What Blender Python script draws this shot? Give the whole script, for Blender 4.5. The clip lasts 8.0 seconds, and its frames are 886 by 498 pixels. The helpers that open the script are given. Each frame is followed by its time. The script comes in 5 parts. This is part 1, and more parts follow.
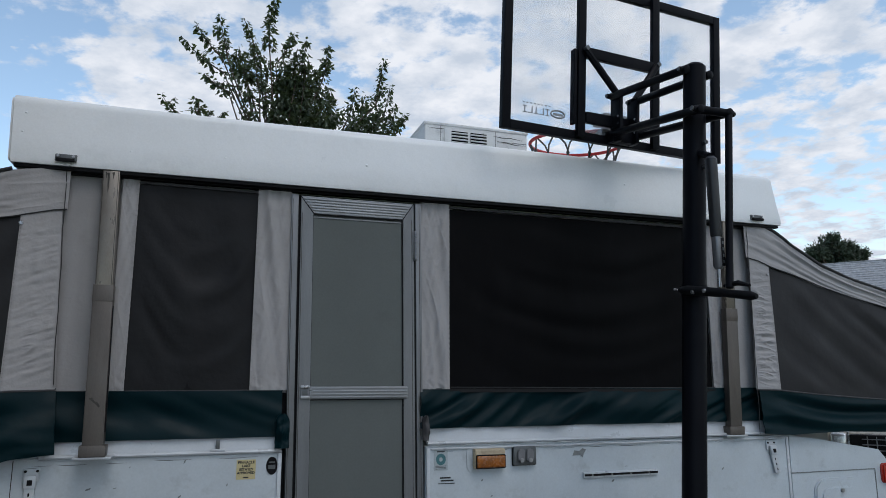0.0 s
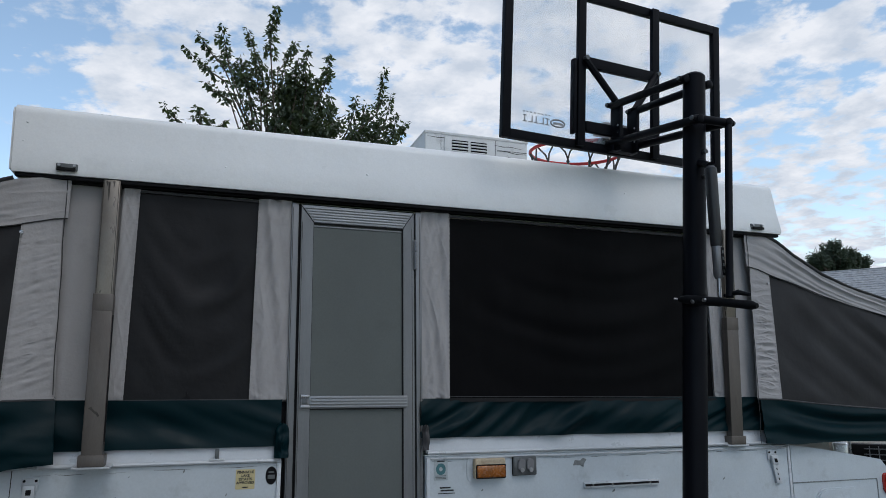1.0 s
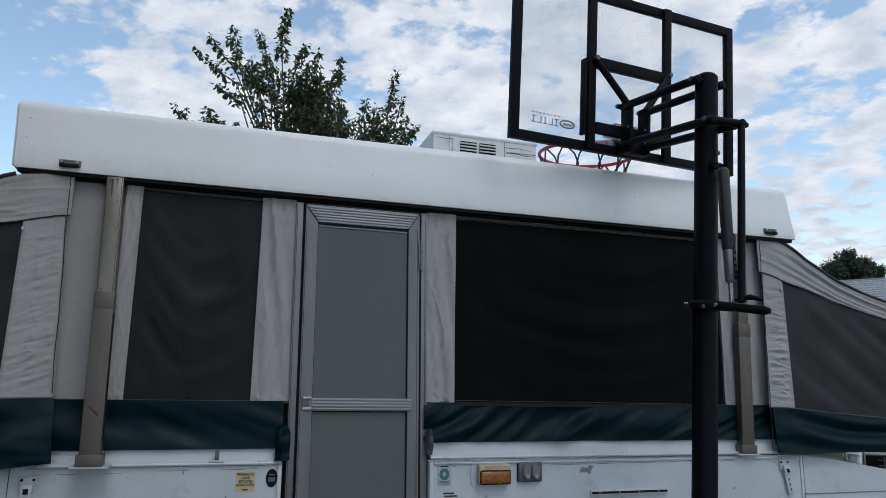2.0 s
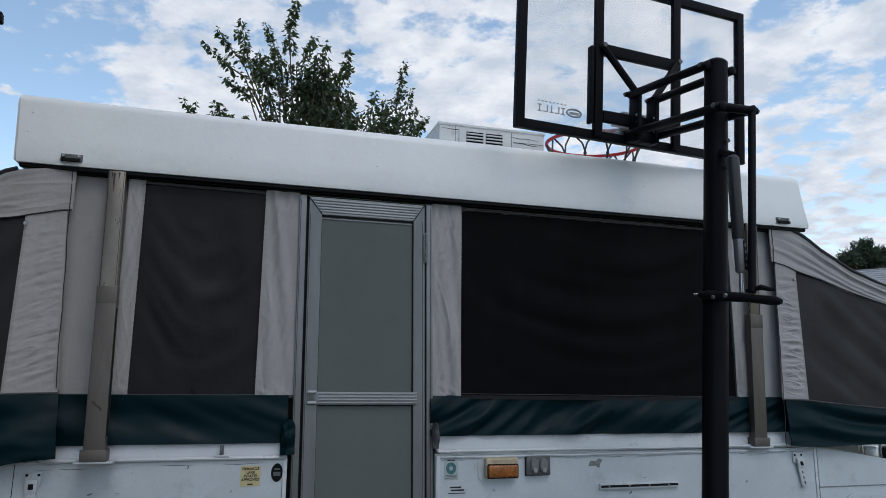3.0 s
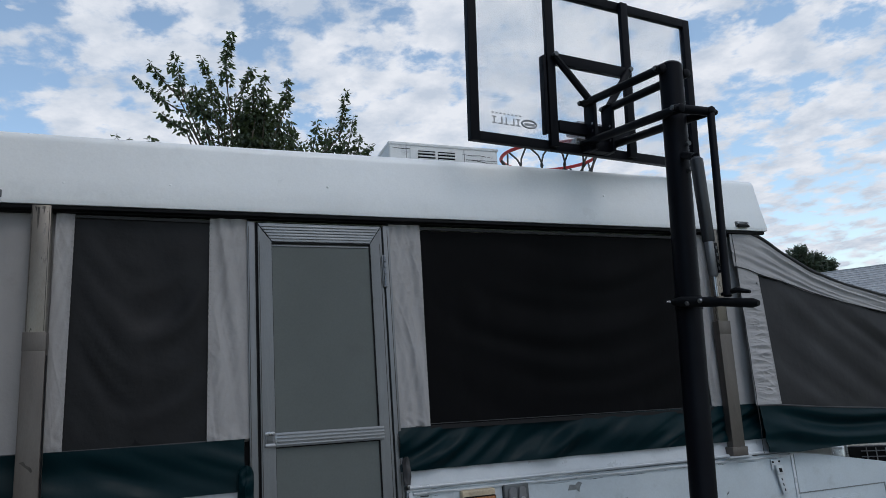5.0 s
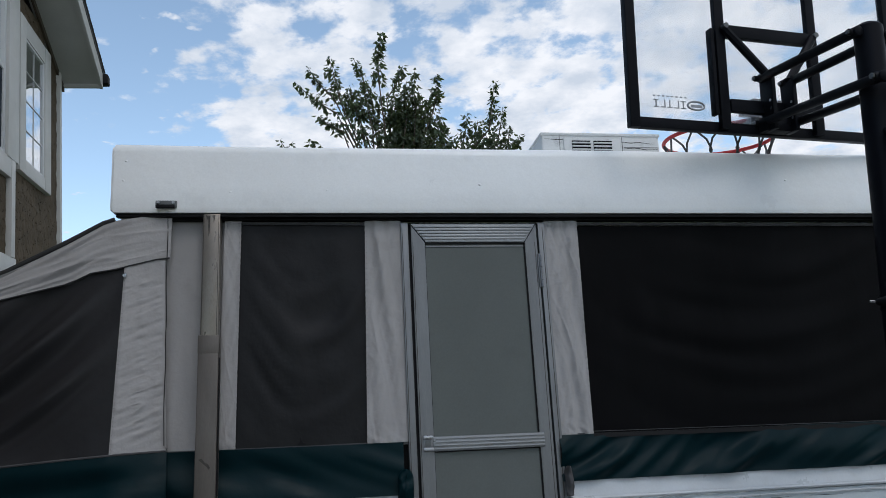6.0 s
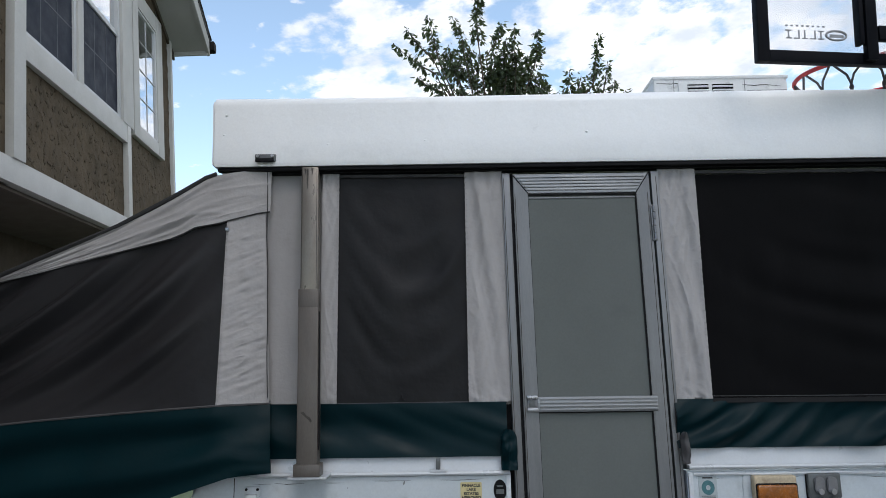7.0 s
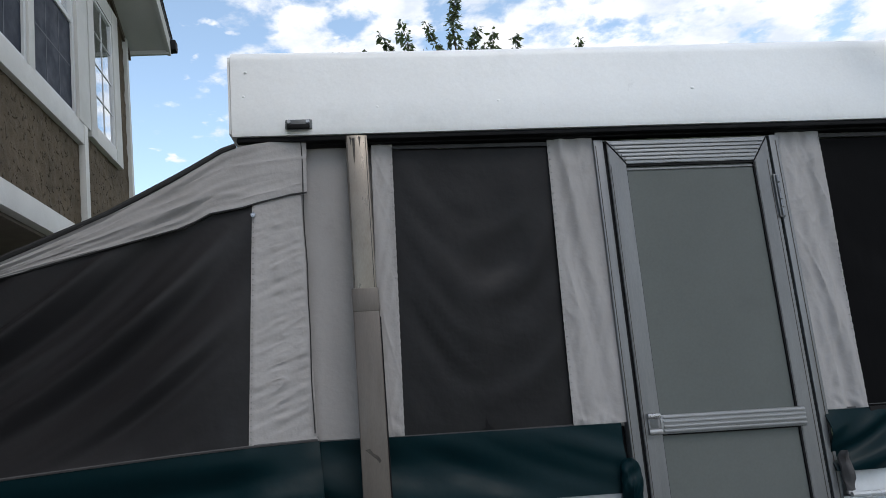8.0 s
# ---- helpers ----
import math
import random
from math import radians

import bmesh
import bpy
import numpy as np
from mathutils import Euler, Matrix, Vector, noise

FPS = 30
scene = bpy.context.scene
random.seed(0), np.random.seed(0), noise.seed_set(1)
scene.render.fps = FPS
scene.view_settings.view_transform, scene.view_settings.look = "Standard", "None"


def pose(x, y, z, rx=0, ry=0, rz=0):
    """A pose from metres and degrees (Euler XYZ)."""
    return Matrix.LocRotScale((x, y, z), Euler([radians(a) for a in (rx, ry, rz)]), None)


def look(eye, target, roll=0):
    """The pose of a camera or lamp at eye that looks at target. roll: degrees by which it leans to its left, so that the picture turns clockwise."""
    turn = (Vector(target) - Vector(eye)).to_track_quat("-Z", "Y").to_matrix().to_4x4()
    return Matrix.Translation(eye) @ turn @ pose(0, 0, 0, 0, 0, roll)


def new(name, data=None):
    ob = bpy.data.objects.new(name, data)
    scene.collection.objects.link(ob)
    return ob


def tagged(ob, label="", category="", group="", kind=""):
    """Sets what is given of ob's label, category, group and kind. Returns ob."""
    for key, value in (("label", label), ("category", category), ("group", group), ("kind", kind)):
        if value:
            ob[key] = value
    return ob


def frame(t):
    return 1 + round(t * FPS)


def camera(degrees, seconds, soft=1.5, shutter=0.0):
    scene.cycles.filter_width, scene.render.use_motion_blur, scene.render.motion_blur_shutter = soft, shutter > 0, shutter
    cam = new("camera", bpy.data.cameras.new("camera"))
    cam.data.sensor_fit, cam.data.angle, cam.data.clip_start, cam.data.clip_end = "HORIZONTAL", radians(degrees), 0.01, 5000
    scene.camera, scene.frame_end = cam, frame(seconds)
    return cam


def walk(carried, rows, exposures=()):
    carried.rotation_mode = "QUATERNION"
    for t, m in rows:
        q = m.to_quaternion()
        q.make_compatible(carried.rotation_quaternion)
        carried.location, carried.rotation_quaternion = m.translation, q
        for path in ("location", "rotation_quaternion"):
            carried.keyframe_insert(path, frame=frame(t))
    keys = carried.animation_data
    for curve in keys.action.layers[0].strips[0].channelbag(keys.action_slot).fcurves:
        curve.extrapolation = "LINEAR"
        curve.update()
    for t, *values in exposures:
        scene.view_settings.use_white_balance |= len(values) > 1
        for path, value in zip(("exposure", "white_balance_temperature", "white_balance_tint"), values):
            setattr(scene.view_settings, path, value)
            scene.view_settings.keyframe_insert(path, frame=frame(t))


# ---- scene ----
DRIVE = pose(0, 0, 0, -2.6, 3.63, 0)  # the driveway slopes down, away from the house
cam = camera(64.44, 8.0, soft=0.85)
PATH = [
    (0, (-0.320, -3.130, 1.245), (0.302, -1.263, 1.602), -0.00),
    (0.5, (-0.317, -3.132, 1.245), (0.306, -1.267, 1.609), -0.30),
    (1, (-0.316, -3.133, 1.252), (0.302, -1.268, 1.630), 0.04),
    (1.2, (-0.306, -3.135, 1.251), (0.291, -1.262, 1.621), -0.36),
    (2.3, (-0.250, -3.082, 1.245), (0.327, -1.209, 1.643), 1.31),
    (2.5, (-0.230, -3.083, 1.259), (0.315, -1.195, 1.632), 0.84),
    (3, (-0.235, -3.065, 1.249), (0.319, -1.179, 1.620), 0.55),
    (3.5, (-0.218, -3.067, 1.253), (0.364, -1.193, 1.641), -0.00),
    (4, (-0.206, -3.060, 1.251), (0.370, -1.181, 1.625), -0.47),
    (4.2, (-0.203, -3.037, 1.240), (0.381, -1.162, 1.620), 0.17),
    (5.3, (-0.248, -2.837, 1.246), (0.467, -1.027, 1.707), -4.45),
    (5.5, (-0.252, -2.809, 1.270), (0.336, -0.948, 1.706), -4.26),
    (6, (-0.218, -2.783, 1.307), (0.057, -0.852, 1.749), -2.16),
    (6.5, (-0.218, -2.783, 1.282), (-0.061, -0.835, 1.708), -0.94),
    (7, (-0.215, -2.644, 1.282), (-0.224, -0.676, 1.638), -0.80),
    (7.5, (-0.445, -2.407, 1.264), (-0.300, -0.455, 1.678), -2.72),
    (8, (-0.650, -2.063, 1.272), (-0.495, -0.116, 1.700), -3.42),
]
walk(cam, [(t, DRIVE @ look(eye, target, roll)) for t, eye, target, roll in PATH],
     exposures=[(0, -0.21, 6230, 11), (4.2, -0.22, 6220, 11), (5.5, -0.31, 6180, 11), (6.0, -0.10, 6270, 11), (6.5, -0.02, 6290, 11), (7.0, 0.30, 6450, 12), (7.5, 0.0, 6420, 12), (8.0, 0.29, 6480, 12)])

# ---------------------------------------------------------------- light
SUN_EL, SUN_AZ = 54.0, 160.0  # the sun stands high behind the viewer, veiled by thin cloud
world = bpy.data.worlds.new("sky")
scene.world = world
world.use_nodes = True
wt = world.node_tree
wt.nodes.clear()


def wn(kind, **kw):
    n = wt.nodes.new(kind)
    for k, v in kw.items():
        n.inputs[k].default_value = v
    return n


def wmath(op, a, b=None):
    n = wt.nodes.new("ShaderNodeMath")
    n.operation = op
    for i, v in enumerate((a, b)):
        if v is None:
            continue
        if isinstance(v, (int, float)):
            n.inputs[i].default_value = v
        else:
            wt.links.new(v, n.inputs[i])
    return n.outputs[0]


sky = wt.nodes.new("ShaderNodeTexSky")
sky.sky_type, sky.sun_disc = "NISHITA", False
sky.sun_elevation, sky.sun_rotation = radians(SUN_EL), radians(SUN_AZ)
sky.air_density, sky.dust_density, sky.ozone_density = 1.0, 0.6, 1.5
coord = wt.nodes.new("ShaderNodeTexCoord")
sep = wt.nodes.new("ShaderNodeSeparateXYZ")
wt.links.new(coord.outputs["Generated"], sep.inputs[0])
down = wmath("MAXIMUM", sep.outputs[2], 0.0)
flat = wmath("ADD", down, 0.22)
comb = wt.nodes.new("ShaderNodeCombineXYZ")
wt.links.new(wmath("DIVIDE", sep.outputs[0], flat), comb.inputs[0])
wt.links.new(wmath("DIVIDE", sep.outputs[1], flat), comb.inputs[1])
comb.inputs[2].default_value = 11.3
big = wn("ShaderNodeTexNoise", Scale=1.4, Detail=3.0, Roughness=0.5)
fine = wn("ShaderNodeTexNoise", Scale=9.5, Detail=8.0, Roughness=0.56, Distortion=0.1)
for n in (big, fine):
    wt.links.new(comb.outputs[0], n.inputs["Vector"])
lean = wt.nodes.new("ShaderNodeMapRange")  # the cloud thins out towards the west
lean.interpolation_type = "SMOOTHSTEP"
lean.inputs["From Min"].default_value, lean.inputs["From Max"].default_value = -0.24, -0.06
lean.inputs["To Min"].default_value, lean.inputs["To Max"].default_value = -0.26, 0.07
wt.links.new(sep.outputs[0], lean.inputs["Value"])
amount = wmath("ADD", wmath("ADD", wmath("MULTIPLY", big.outputs[0], 0.62), wmath("MULTIPLY", fine.outputs[0], 1.08)), lean.outputs[0])
low = wt.nodes.new("ShaderNodeMapRange")  # and towards the horizon
low.interpolation_type = "SMOOTHSTEP"
low.inputs["From Min"].default_value, low.inputs["From Max"].default_value = 0.10, 0.36
low.inputs["To Min"].default_value, low.inputs["To Max"].default_value = -0.015, 0.02
wt.links.new(sep.outputs[2], low.inputs["Value"])
amount = wmath("ADD", amount, low.outputs[0])
cover = wt.nodes.new("ShaderNodeMapRange")
cover.interpolation_type = "SMOOTHSTEP"
cover.inputs["From Min"].default_value, cover.inputs["From Max"].default_value = 0.770, 0.960
wt.links.new(amount, cover.inputs["Value"])
puff = wn("ShaderNodeTexNoise", Scale=13.0, Detail=4.0, Roughness=0.5)  # small separate clouds
wt.links.new(comb.outputs[0], puff.inputs["Vector"])
small = wt.nodes.new("ShaderNodeMapRange")
small.interpolation_type = "SMOOTHSTEP"
small.inputs["From Min"].default_value, small.inputs["From Max"].default_value = 0.63, 0.72
wt.links.new(puff.outputs[0], small.inputs["Value"])
covered = wmath("MAXIMUM", cover.outputs[0], wmath("MULTIPLY", small.outputs[0], 0.9))
shade = wn("ShaderNodeTexNoise", Scale=7.0, Detail=6.0, Roughness=0.58)
wt.links.new(comb.outputs[0], shade.inputs["Vector"])
cloud = wt.nodes.new("ShaderNodeMix")
cloud.data_type = "RGBA"
cloud.inputs["A"].default_value = (6.6, 7.3, 8.2, 1)
cloud.inputs["B"].default_value = (9.9, 10.05, 10.3, 1)
tone = wt.nodes.new("ShaderNodeMapRange")
tone.inputs["From Min"].default_value, tone.inputs["From Max"].default_value = 0.36, 0.62
wt.links.new(shade.outputs[0], tone.inputs["Value"])
wt.links.new(tone.outputs[0], cloud.inputs["Factor"])
mixed = wt.nodes.new("ShaderNodeMix")
mixed.data_type = "RGBA"
wt.links.new(covered, mixed.inputs["Factor"])
blue = wn("ShaderNodeHueSaturation", Hue=0.488, Saturation=0.86, Value=2.15)
wt.links.new(sky.outputs[0], blue.inputs["Color"])
wt.links.new(blue.outputs[0], mixed.inputs["A"])
wt.links.new(cloud.outputs["Result"], mixed.inputs["B"])
back = wn("ShaderNodeBackground", Strength=0.1)
wt.links.new(mixed.outputs["Result"], back.inputs["Color"])
wout = wt.nodes.new("ShaderNodeOutputWorld")
wt.links.new(back.outputs[0], wout.inputs["Surface"])

sun = new("sun", bpy.data.lights.new("sun", "SUN"))
sun.data.energy, sun.data.angle, sun.data.color = 0.75, radians(24), (1.0, 0.97, 0.93)
sun_dir = Vector((math.sin(radians(SUN_AZ)) * math.cos(radians(SUN_EL)), math.cos(radians(SUN_AZ)) * math.cos(radians(SUN_EL)), math.sin(radians(SUN_EL))))
sun.matrix_world = look(sun_dir * 60, (0, 0, 0))


# ---------------------------------------------------------------- materials
def material(name, colour, rough=0.6, metal=0.0, vary=0.12, scale=6.0, fine_scale=120.0, bump=0.15, bump_scale=200.0, spots=None, spot_amount=0.0,
             stretch=(1, 1, 1), spec=0.5, sheen=0.0, coat=0.0, per_object=0.0, rough_vary=0.1, bump_distance=0.002):
    m = bpy.data.materials.new(name)
    m.use_nodes = True
    t = m.node_tree
    p = t.nodes["Principled BSDF"]
    p.inputs["Roughness"].default_value, p.inputs["Metallic"].default_value = rough, metal
    p.inputs["Sheen Weight"].default_value, p.inputs["Coat Weight"].default_value = sheen, coat
    p.inputs["Specular IOR Level"].default_value = spec
    co = t.nodes.new("ShaderNodeTexCoord")
    mp = t.nodes.new("ShaderNodeMapping")
    mp.inputs["Scale"].default_value = stretch
    t.links.new(co.outputs["Object"], mp.inputs[0])

    def tex(s, d=4.0, r=0.55):
        n = t.nodes.new("ShaderNodeTexNoise")
        n.inputs["Scale"].default_value, n.inputs["Detail"].default_value, n.inputs["Roughness"].default_value = s, d, r
        t.links.new(mp.outputs[0], n.inputs["Vector"])
        return n.outputs[0]

    def mapped(v, a, b, lo=0.3, hi=0.7):
        n = t.nodes.new("ShaderNodeMapRange")
        n.inputs["From Min"].default_value, n.inputs["From Max"].default_value = lo, hi
        n.inputs["To Min"].default_value, n.inputs["To Max"].default_value = a, b
        t.links.new(v, n.inputs["Value"])
        return n.outputs[0]

    def times(a, b):
        n = t.nodes.new("ShaderNodeMath")
        n.operation = "MULTIPLY"
        t.links.new(a, n.inputs[0])
        t.links.new(b, n.inputs[1])
        return n.outputs[0]

    big_v = tex(scale, 5.0)
    small_v = tex(fine_scale, 3.0)
    val = times(mapped(big_v, 1 - vary, 1 + vary), mapped(small_v, 1 - vary * 0.6, 1 + vary * 0.6))
    if per_object:
        info = t.nodes.new("ShaderNodeObjectInfo")
        val = times(val, mapped(info.outputs["Random"], 1 - per_object, 1 + per_object, 0, 1))
    hsv = t.nodes.new("ShaderNodeHueSaturation")
    hsv.inputs["Color"].default_value = (*colour, 1)
    t.links.new(val, hsv.inputs["Value"])
    col = hsv.outputs[0]
    if spots:
        mx = t.nodes.new("ShaderNodeMix")
        mx.data_type = "RGBA"
        mx.inputs["B"].default_value = (*spots, 1)
        t.links.new(col, mx.inputs["A"])
        t.links.new(mapped(tex(scale * 2.3, 7.0, 0.68), 0.0, spot_amount, 0.56, 0.74), mx.inputs["Factor"])
        col = mx.outputs["Result"]
    t.links.new(col, p.inputs["Base Color"])
    t.links.new(mapped(tex(scale * 3, 5.0), max(0.02, rough - rough_vary), min(1, rough + rough_vary)), p.inputs["Roughness"])
    if bump:
        b = t.nodes.new("ShaderNodeBump")
        b.inputs["Strength"].default_value, b.inputs["Distance"].default_value = bump, bump_distance
        t.links.new(tex(bump_scale, 4.0), b.inputs["Height"])
        t.links.new(b.outputs[0], p.inputs["Normal"])
    return m


M_ROOF = material("white_roof_skin", (0.80, 0.81, 0.81), 0.36, vary=0.04, scale=2.2, bump=0.25, bump_scale=14.0, bump_distance=0.006, spots=(0.55, 0.56, 0.55), spot_amount=0.25)
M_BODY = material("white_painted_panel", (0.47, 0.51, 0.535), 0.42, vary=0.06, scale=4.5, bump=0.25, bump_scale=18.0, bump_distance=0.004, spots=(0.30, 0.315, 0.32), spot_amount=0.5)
M_RAIL = material("white_aluminium_rail", (0.49, 0.51, 0.53), 0.35, 0.1, vary=0.05, scale=5, spots=(0.35, 0.35, 0.34), spot_amount=0.3)
M_CANVAS = material("grey_canvas", (0.325, 0.313, 0.310), 0.9, spec=0.2, vary=0.09, scale=3.5, fine_scale=420, bump=0.45, bump_scale=55, bump_distance=0.004, sheen=0.10, spots=(0.22, 0.208, 0.20), spot_amount=0.4)
M_SCREEN = material("dark_window_vinyl", (0.0092, 0.0090, 0.0100), 0.52, spec=0.20, vary=0.16, scale=2.5, fine_scale=500, bump=0.35, bump_scale=30, bump_distance=0.004, spots=(0.014, 0.013, 0.013), spot_amount=0.5)
M_TENT = material("charcoal_tent_cloth", (0.0155, 0.0150, 0.0166), 0.52, spec=0.26, vary=0.18, scale=2.2, fine_scale=420, bump=0.35, bump_scale=24, bump_distance=0.004, spots=(0.021, 0.020, 0.020), spot_amount=0.5)
# the unlit interior behind the mesh is put into this black and its streaks
M_MESH = material("mesh_with_dark_interior", (0.0032, 0.0032, 0.0037), 0.6, spec=0.06, vary=0.25, scale=2.0, fine_scale=600, bump=0.35, bump_scale=26, bump_distance=0.004, spots=(0.0072, 0.0070, 0.0078), spot_amount=0.6, stretch=(1, 1, 0.35))
M_GREEN = material("dark_green_vinyl", (0.0008, 0.0120, 0.0155), 0.44, spec=0.10, vary=0.14, scale=3, fine_scale=300, bump=0.3, bump_scale=30, bump_distance=0.003, spots=(0.0015, 0.017, 0.021), spot_amount=0.4)
M_PIPING = material("black_piping", (0.02, 0.02, 0.021), 0.6, vary=0.1)
M_SEAM = material("grey_seam_tape", (0.052, 0.051, 0.053), 0.8, vary=0.15, fine_scale=300)
M_ALU = material("brushed_aluminium", (0.170, 0.175, 0.180), 0.42, 0.5, vary=0.12, scale=4, stretch=(6, 6, 0.6), bump=0.12, bump_scale=160, spots=(0.12, 0.12, 0.12), spot_amount=0.4)
# brighter than M_ALU: the sky's gleam on the ribbed rails is in the colour
M_RIBBED = material("ribbed_aluminium_sky_gleam", (0.25, 0.255, 0.262), 0.36, 0.55, vary=0.10, scale=4, stretch=(0.6, 6, 6), bump=0.12, bump_scale=160, spots=(0.18, 0.18, 0.18), spot_amount=0.3)
M_PANE = material("grey_door_panel", (0.106, 0.116, 0.111), 0.55, spec=0.25, vary=0.07, scale=2.5, bump=0.25, bump_scale=450, bump_distance=0.001, spots=(0.084, 0.09, 0.086), spot_amount=0.4)
M_STRUT = material("taupe_galvanised_post", (0.104, 0.090, 0.079), 0.45, 0.4, vary=0.12, scale=5, stretch=(3, 3, 0.5), bump=0.15, spots=(0.07, 0.06, 0.05), spot_amount=0.6)
M_STRUT2 = material("rust_streaked_post", (0.175, 0.155, 0.130), 0.34, 0.65, vary=0.14, scale=5, stretch=(3, 3, 0.8), bump=0.15, spots=(0.09, 0.065, 0.045), spot_amount=0.45)
M_DARK = material("dark_rubber", (0.006, 0.006, 0.007), 0.65, spec=0.15, vary=0.15)
M_CHROME = material("dull_chrome", (0.36, 0.36, 0.37), 0.32, 0.9, vary=0.08, scale=12)
M_BLACK = material("black_powder_coat", (0.0052, 0.0057, 0.0080), 0.44, spec=0.07, vary=0.15, scale=7, bump=0.2, bump_scale=380, spots=(0.008, 0.008, 0.008), spot_amount=0.4)
M_GREYMETAL = material("grey_gas_strut_metal", (0.2, 0.2, 0.21), 0.38, 0.6, vary=0.08)
M_SLEEVE = material("dark_grey_sleeve", (0.018, 0.019, 0.022), 0.42, vary=0.15, scale=9)
M_RED = material("red_enamel_rim", (0.46, 0.026, 0.026), 0.42, vary=0.12, scale=9, spots=(0.25, 0.03, 0.03), spot_amount=0.4)
M_NET = material("grey_net_cord", (0.10, 0.10, 0.098), 0.9, vary=0.3, scale=30)
M_AC = material("white_sprayed_plastic", (0.66, 0.67, 0.66), 0.5, vary=0.06, scale=5, spots=(0.25, 0.25, 0.245), spot_amount=0.75, bump=0.4, bump_scale=40)
M_AMBER = material("amber_lens", (0.25, 0.075, 0.006), 0.25, vary=0.3, scale=30, coat=0.5, bump=0.4, bump_scale=240)
M_AMBERBASE = material("yellowed_lamp_base", (0.42, 0.345, 0.235), 0.5, vary=0.25, scale=14, spots=(0.20, 0.14, 0.08), spot_amount=0.7)
M_REDLENS = material("red_lens", (0.38, 0.02, 0.012), 0.2, vary=0.15, scale=30, coat=0.5)
M_OUTLET = material("grey_outlet_cover", (0.098, 0.104, 0.106), 0.40, 0.35, vary=0.16, scale=18)
M_YELLOW = material("yellow_paper_sticker", (0.52, 0.44, 0.23), 0.6, vary=0.08, scale=12)
M_INK = material("black_ink", (0.015, 0.015, 0.015), 0.6, vary=0.05)
M_PALE = material("pale_blue_sticker", (0.35, 0.39, 0.40), 0.5, vary=0.10, scale=14)
M_TEAL = material("teal_ink", (0.045, 0.14, 0.155), 0.5, vary=0.15, scale=60)
M_BARE = material("bare_scratched_metal", (0.19, 0.20, 0.20), 0.5, 0.4, vary=0.2, scale=30)
M_STUCCO = material("brown_stucco", (0.088, 0.068, 0.045), 0.9, spec=0.2, vary=0.22, scale=5, fine_scale=60, bump=0.6, bump_scale=90, bump_distance=0.006)


def trowelled(m, scale, depth):
    """Adds the flattened ridges of knocked-down stucco to a material's relief."""
    t = m.node_tree
    old = [n for n in t.nodes if n.bl_idname == "ShaderNodeBump"][0]
    co = t.nodes.new("ShaderNodeTexCoord")
    n = t.nodes.new("ShaderNodeTexNoise")
    n.inputs["Scale"].default_value, n.inputs["Detail"].default_value, n.inputs["Roughness"].default_value, n.inputs["Distortion"].default_value = scale, 2.0, 0.5, 0.25
    t.links.new(co.outputs["Object"], n.inputs["Vector"])
    r = t.nodes.new("ShaderNodeMapRange")
    r.interpolation_type = "SMOOTHSTEP"
    r.inputs["From Min"].default_value, r.inputs["From Max"].default_value = 0.56, 0.70
    t.links.new(n.outputs[0], r.inputs["Value"])
    b = t.nodes.new("ShaderNodeBump")
    b.inputs["Strength"].default_value, b.inputs["Distance"].default_value = 1.0, depth
    t.links.new(r.outputs[0], b.inputs["Height"])
    t.links.new(old.outputs[0], b.inputs["Normal"])
    t.links.new(b.outputs[0], t.nodes["Principled BSDF"].inputs["Normal"])


trowelled(M_STUCCO, 24.0, 0.020)
M_TRIM = material("off_white_house_trim", (0.47, 0.465, 0.445), 0.6, vary=0.06, scale=4, bump=0.15, bump_scale=150, spots=(0.36, 0.355, 0.33), spot_amount=0.35)
M_SOFFIT = material("grey_soffit_paint", (0.40, 0.40, 0.38), 0.7, vary=0.06, scale=4)
M_UNDER = material("brown_underside_paint", (0.112, 0.095, 0.076), 0.8, vary=0.08, scale=3)
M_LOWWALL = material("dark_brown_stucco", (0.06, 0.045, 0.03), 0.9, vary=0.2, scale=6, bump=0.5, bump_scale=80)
M_VINYL = material("white_window_vinyl", (0.50, 0.51, 0.515), 0.45, vary=0.04, scale=6)
# muntin colour darkened as if dimmed by the insect screen
M_GRID = material("shaded_muntin_grey", (0.040, 0.047, 0.060), 0.6, vary=0.06)
# near-black grey: the dimness behind window panes is put into the colour
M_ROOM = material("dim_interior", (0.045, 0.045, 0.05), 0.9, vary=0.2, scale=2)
M_FLY = material("insect_screen", (0.0120, 0.0175, 0.0300), 0.5, spec=0.10, vary=0.14, scale=3, fine_scale=900)
M_SHINGLE = material("grey_asphalt_shingle", (0.29, 0.29, 0.295), 0.9, vary=0.3, scale=9, fine_scale=40, bump=0.5, bump_scale=60, per_object=0.06)
M_DARKSHINGLE = material("dark_asphalt_shingle", (0.06, 0.06, 0.062), 0.9, vary=0.25, scale=6, bump=0.5, bump_scale=120, per_object=0.2)
M_SIDING = material("pale_siding", (0.55, 0.56, 0.56), 0.7, vary=0.06, scale=3)
M_BARK = material("grey_brown_bark", (0.10, 0.078, 0.058), 0.9, vary=0.3, scale=12, fine_scale=90, bump=0.7, bump_scale=70, bump_distance=0.01, stretch=(3, 3, 1))
M_STAIN = material("brown_scrape", (0.035, 0.030, 0.025), 0.7, vary=0.4, scale=60)
M_STITCH = material("grey_thread", (0.24, 0.235, 0.235), 0.9, vary=0.15)
M_CONCRETE = material("weathered_concrete", (0.13, 0.128, 0.125), 0.85, vary=0.12, scale=1.2, fine_scale=180, bump=0.3, bump_scale=220, spots=(0.08, 0.08, 0.078), spot_amount=0.5)
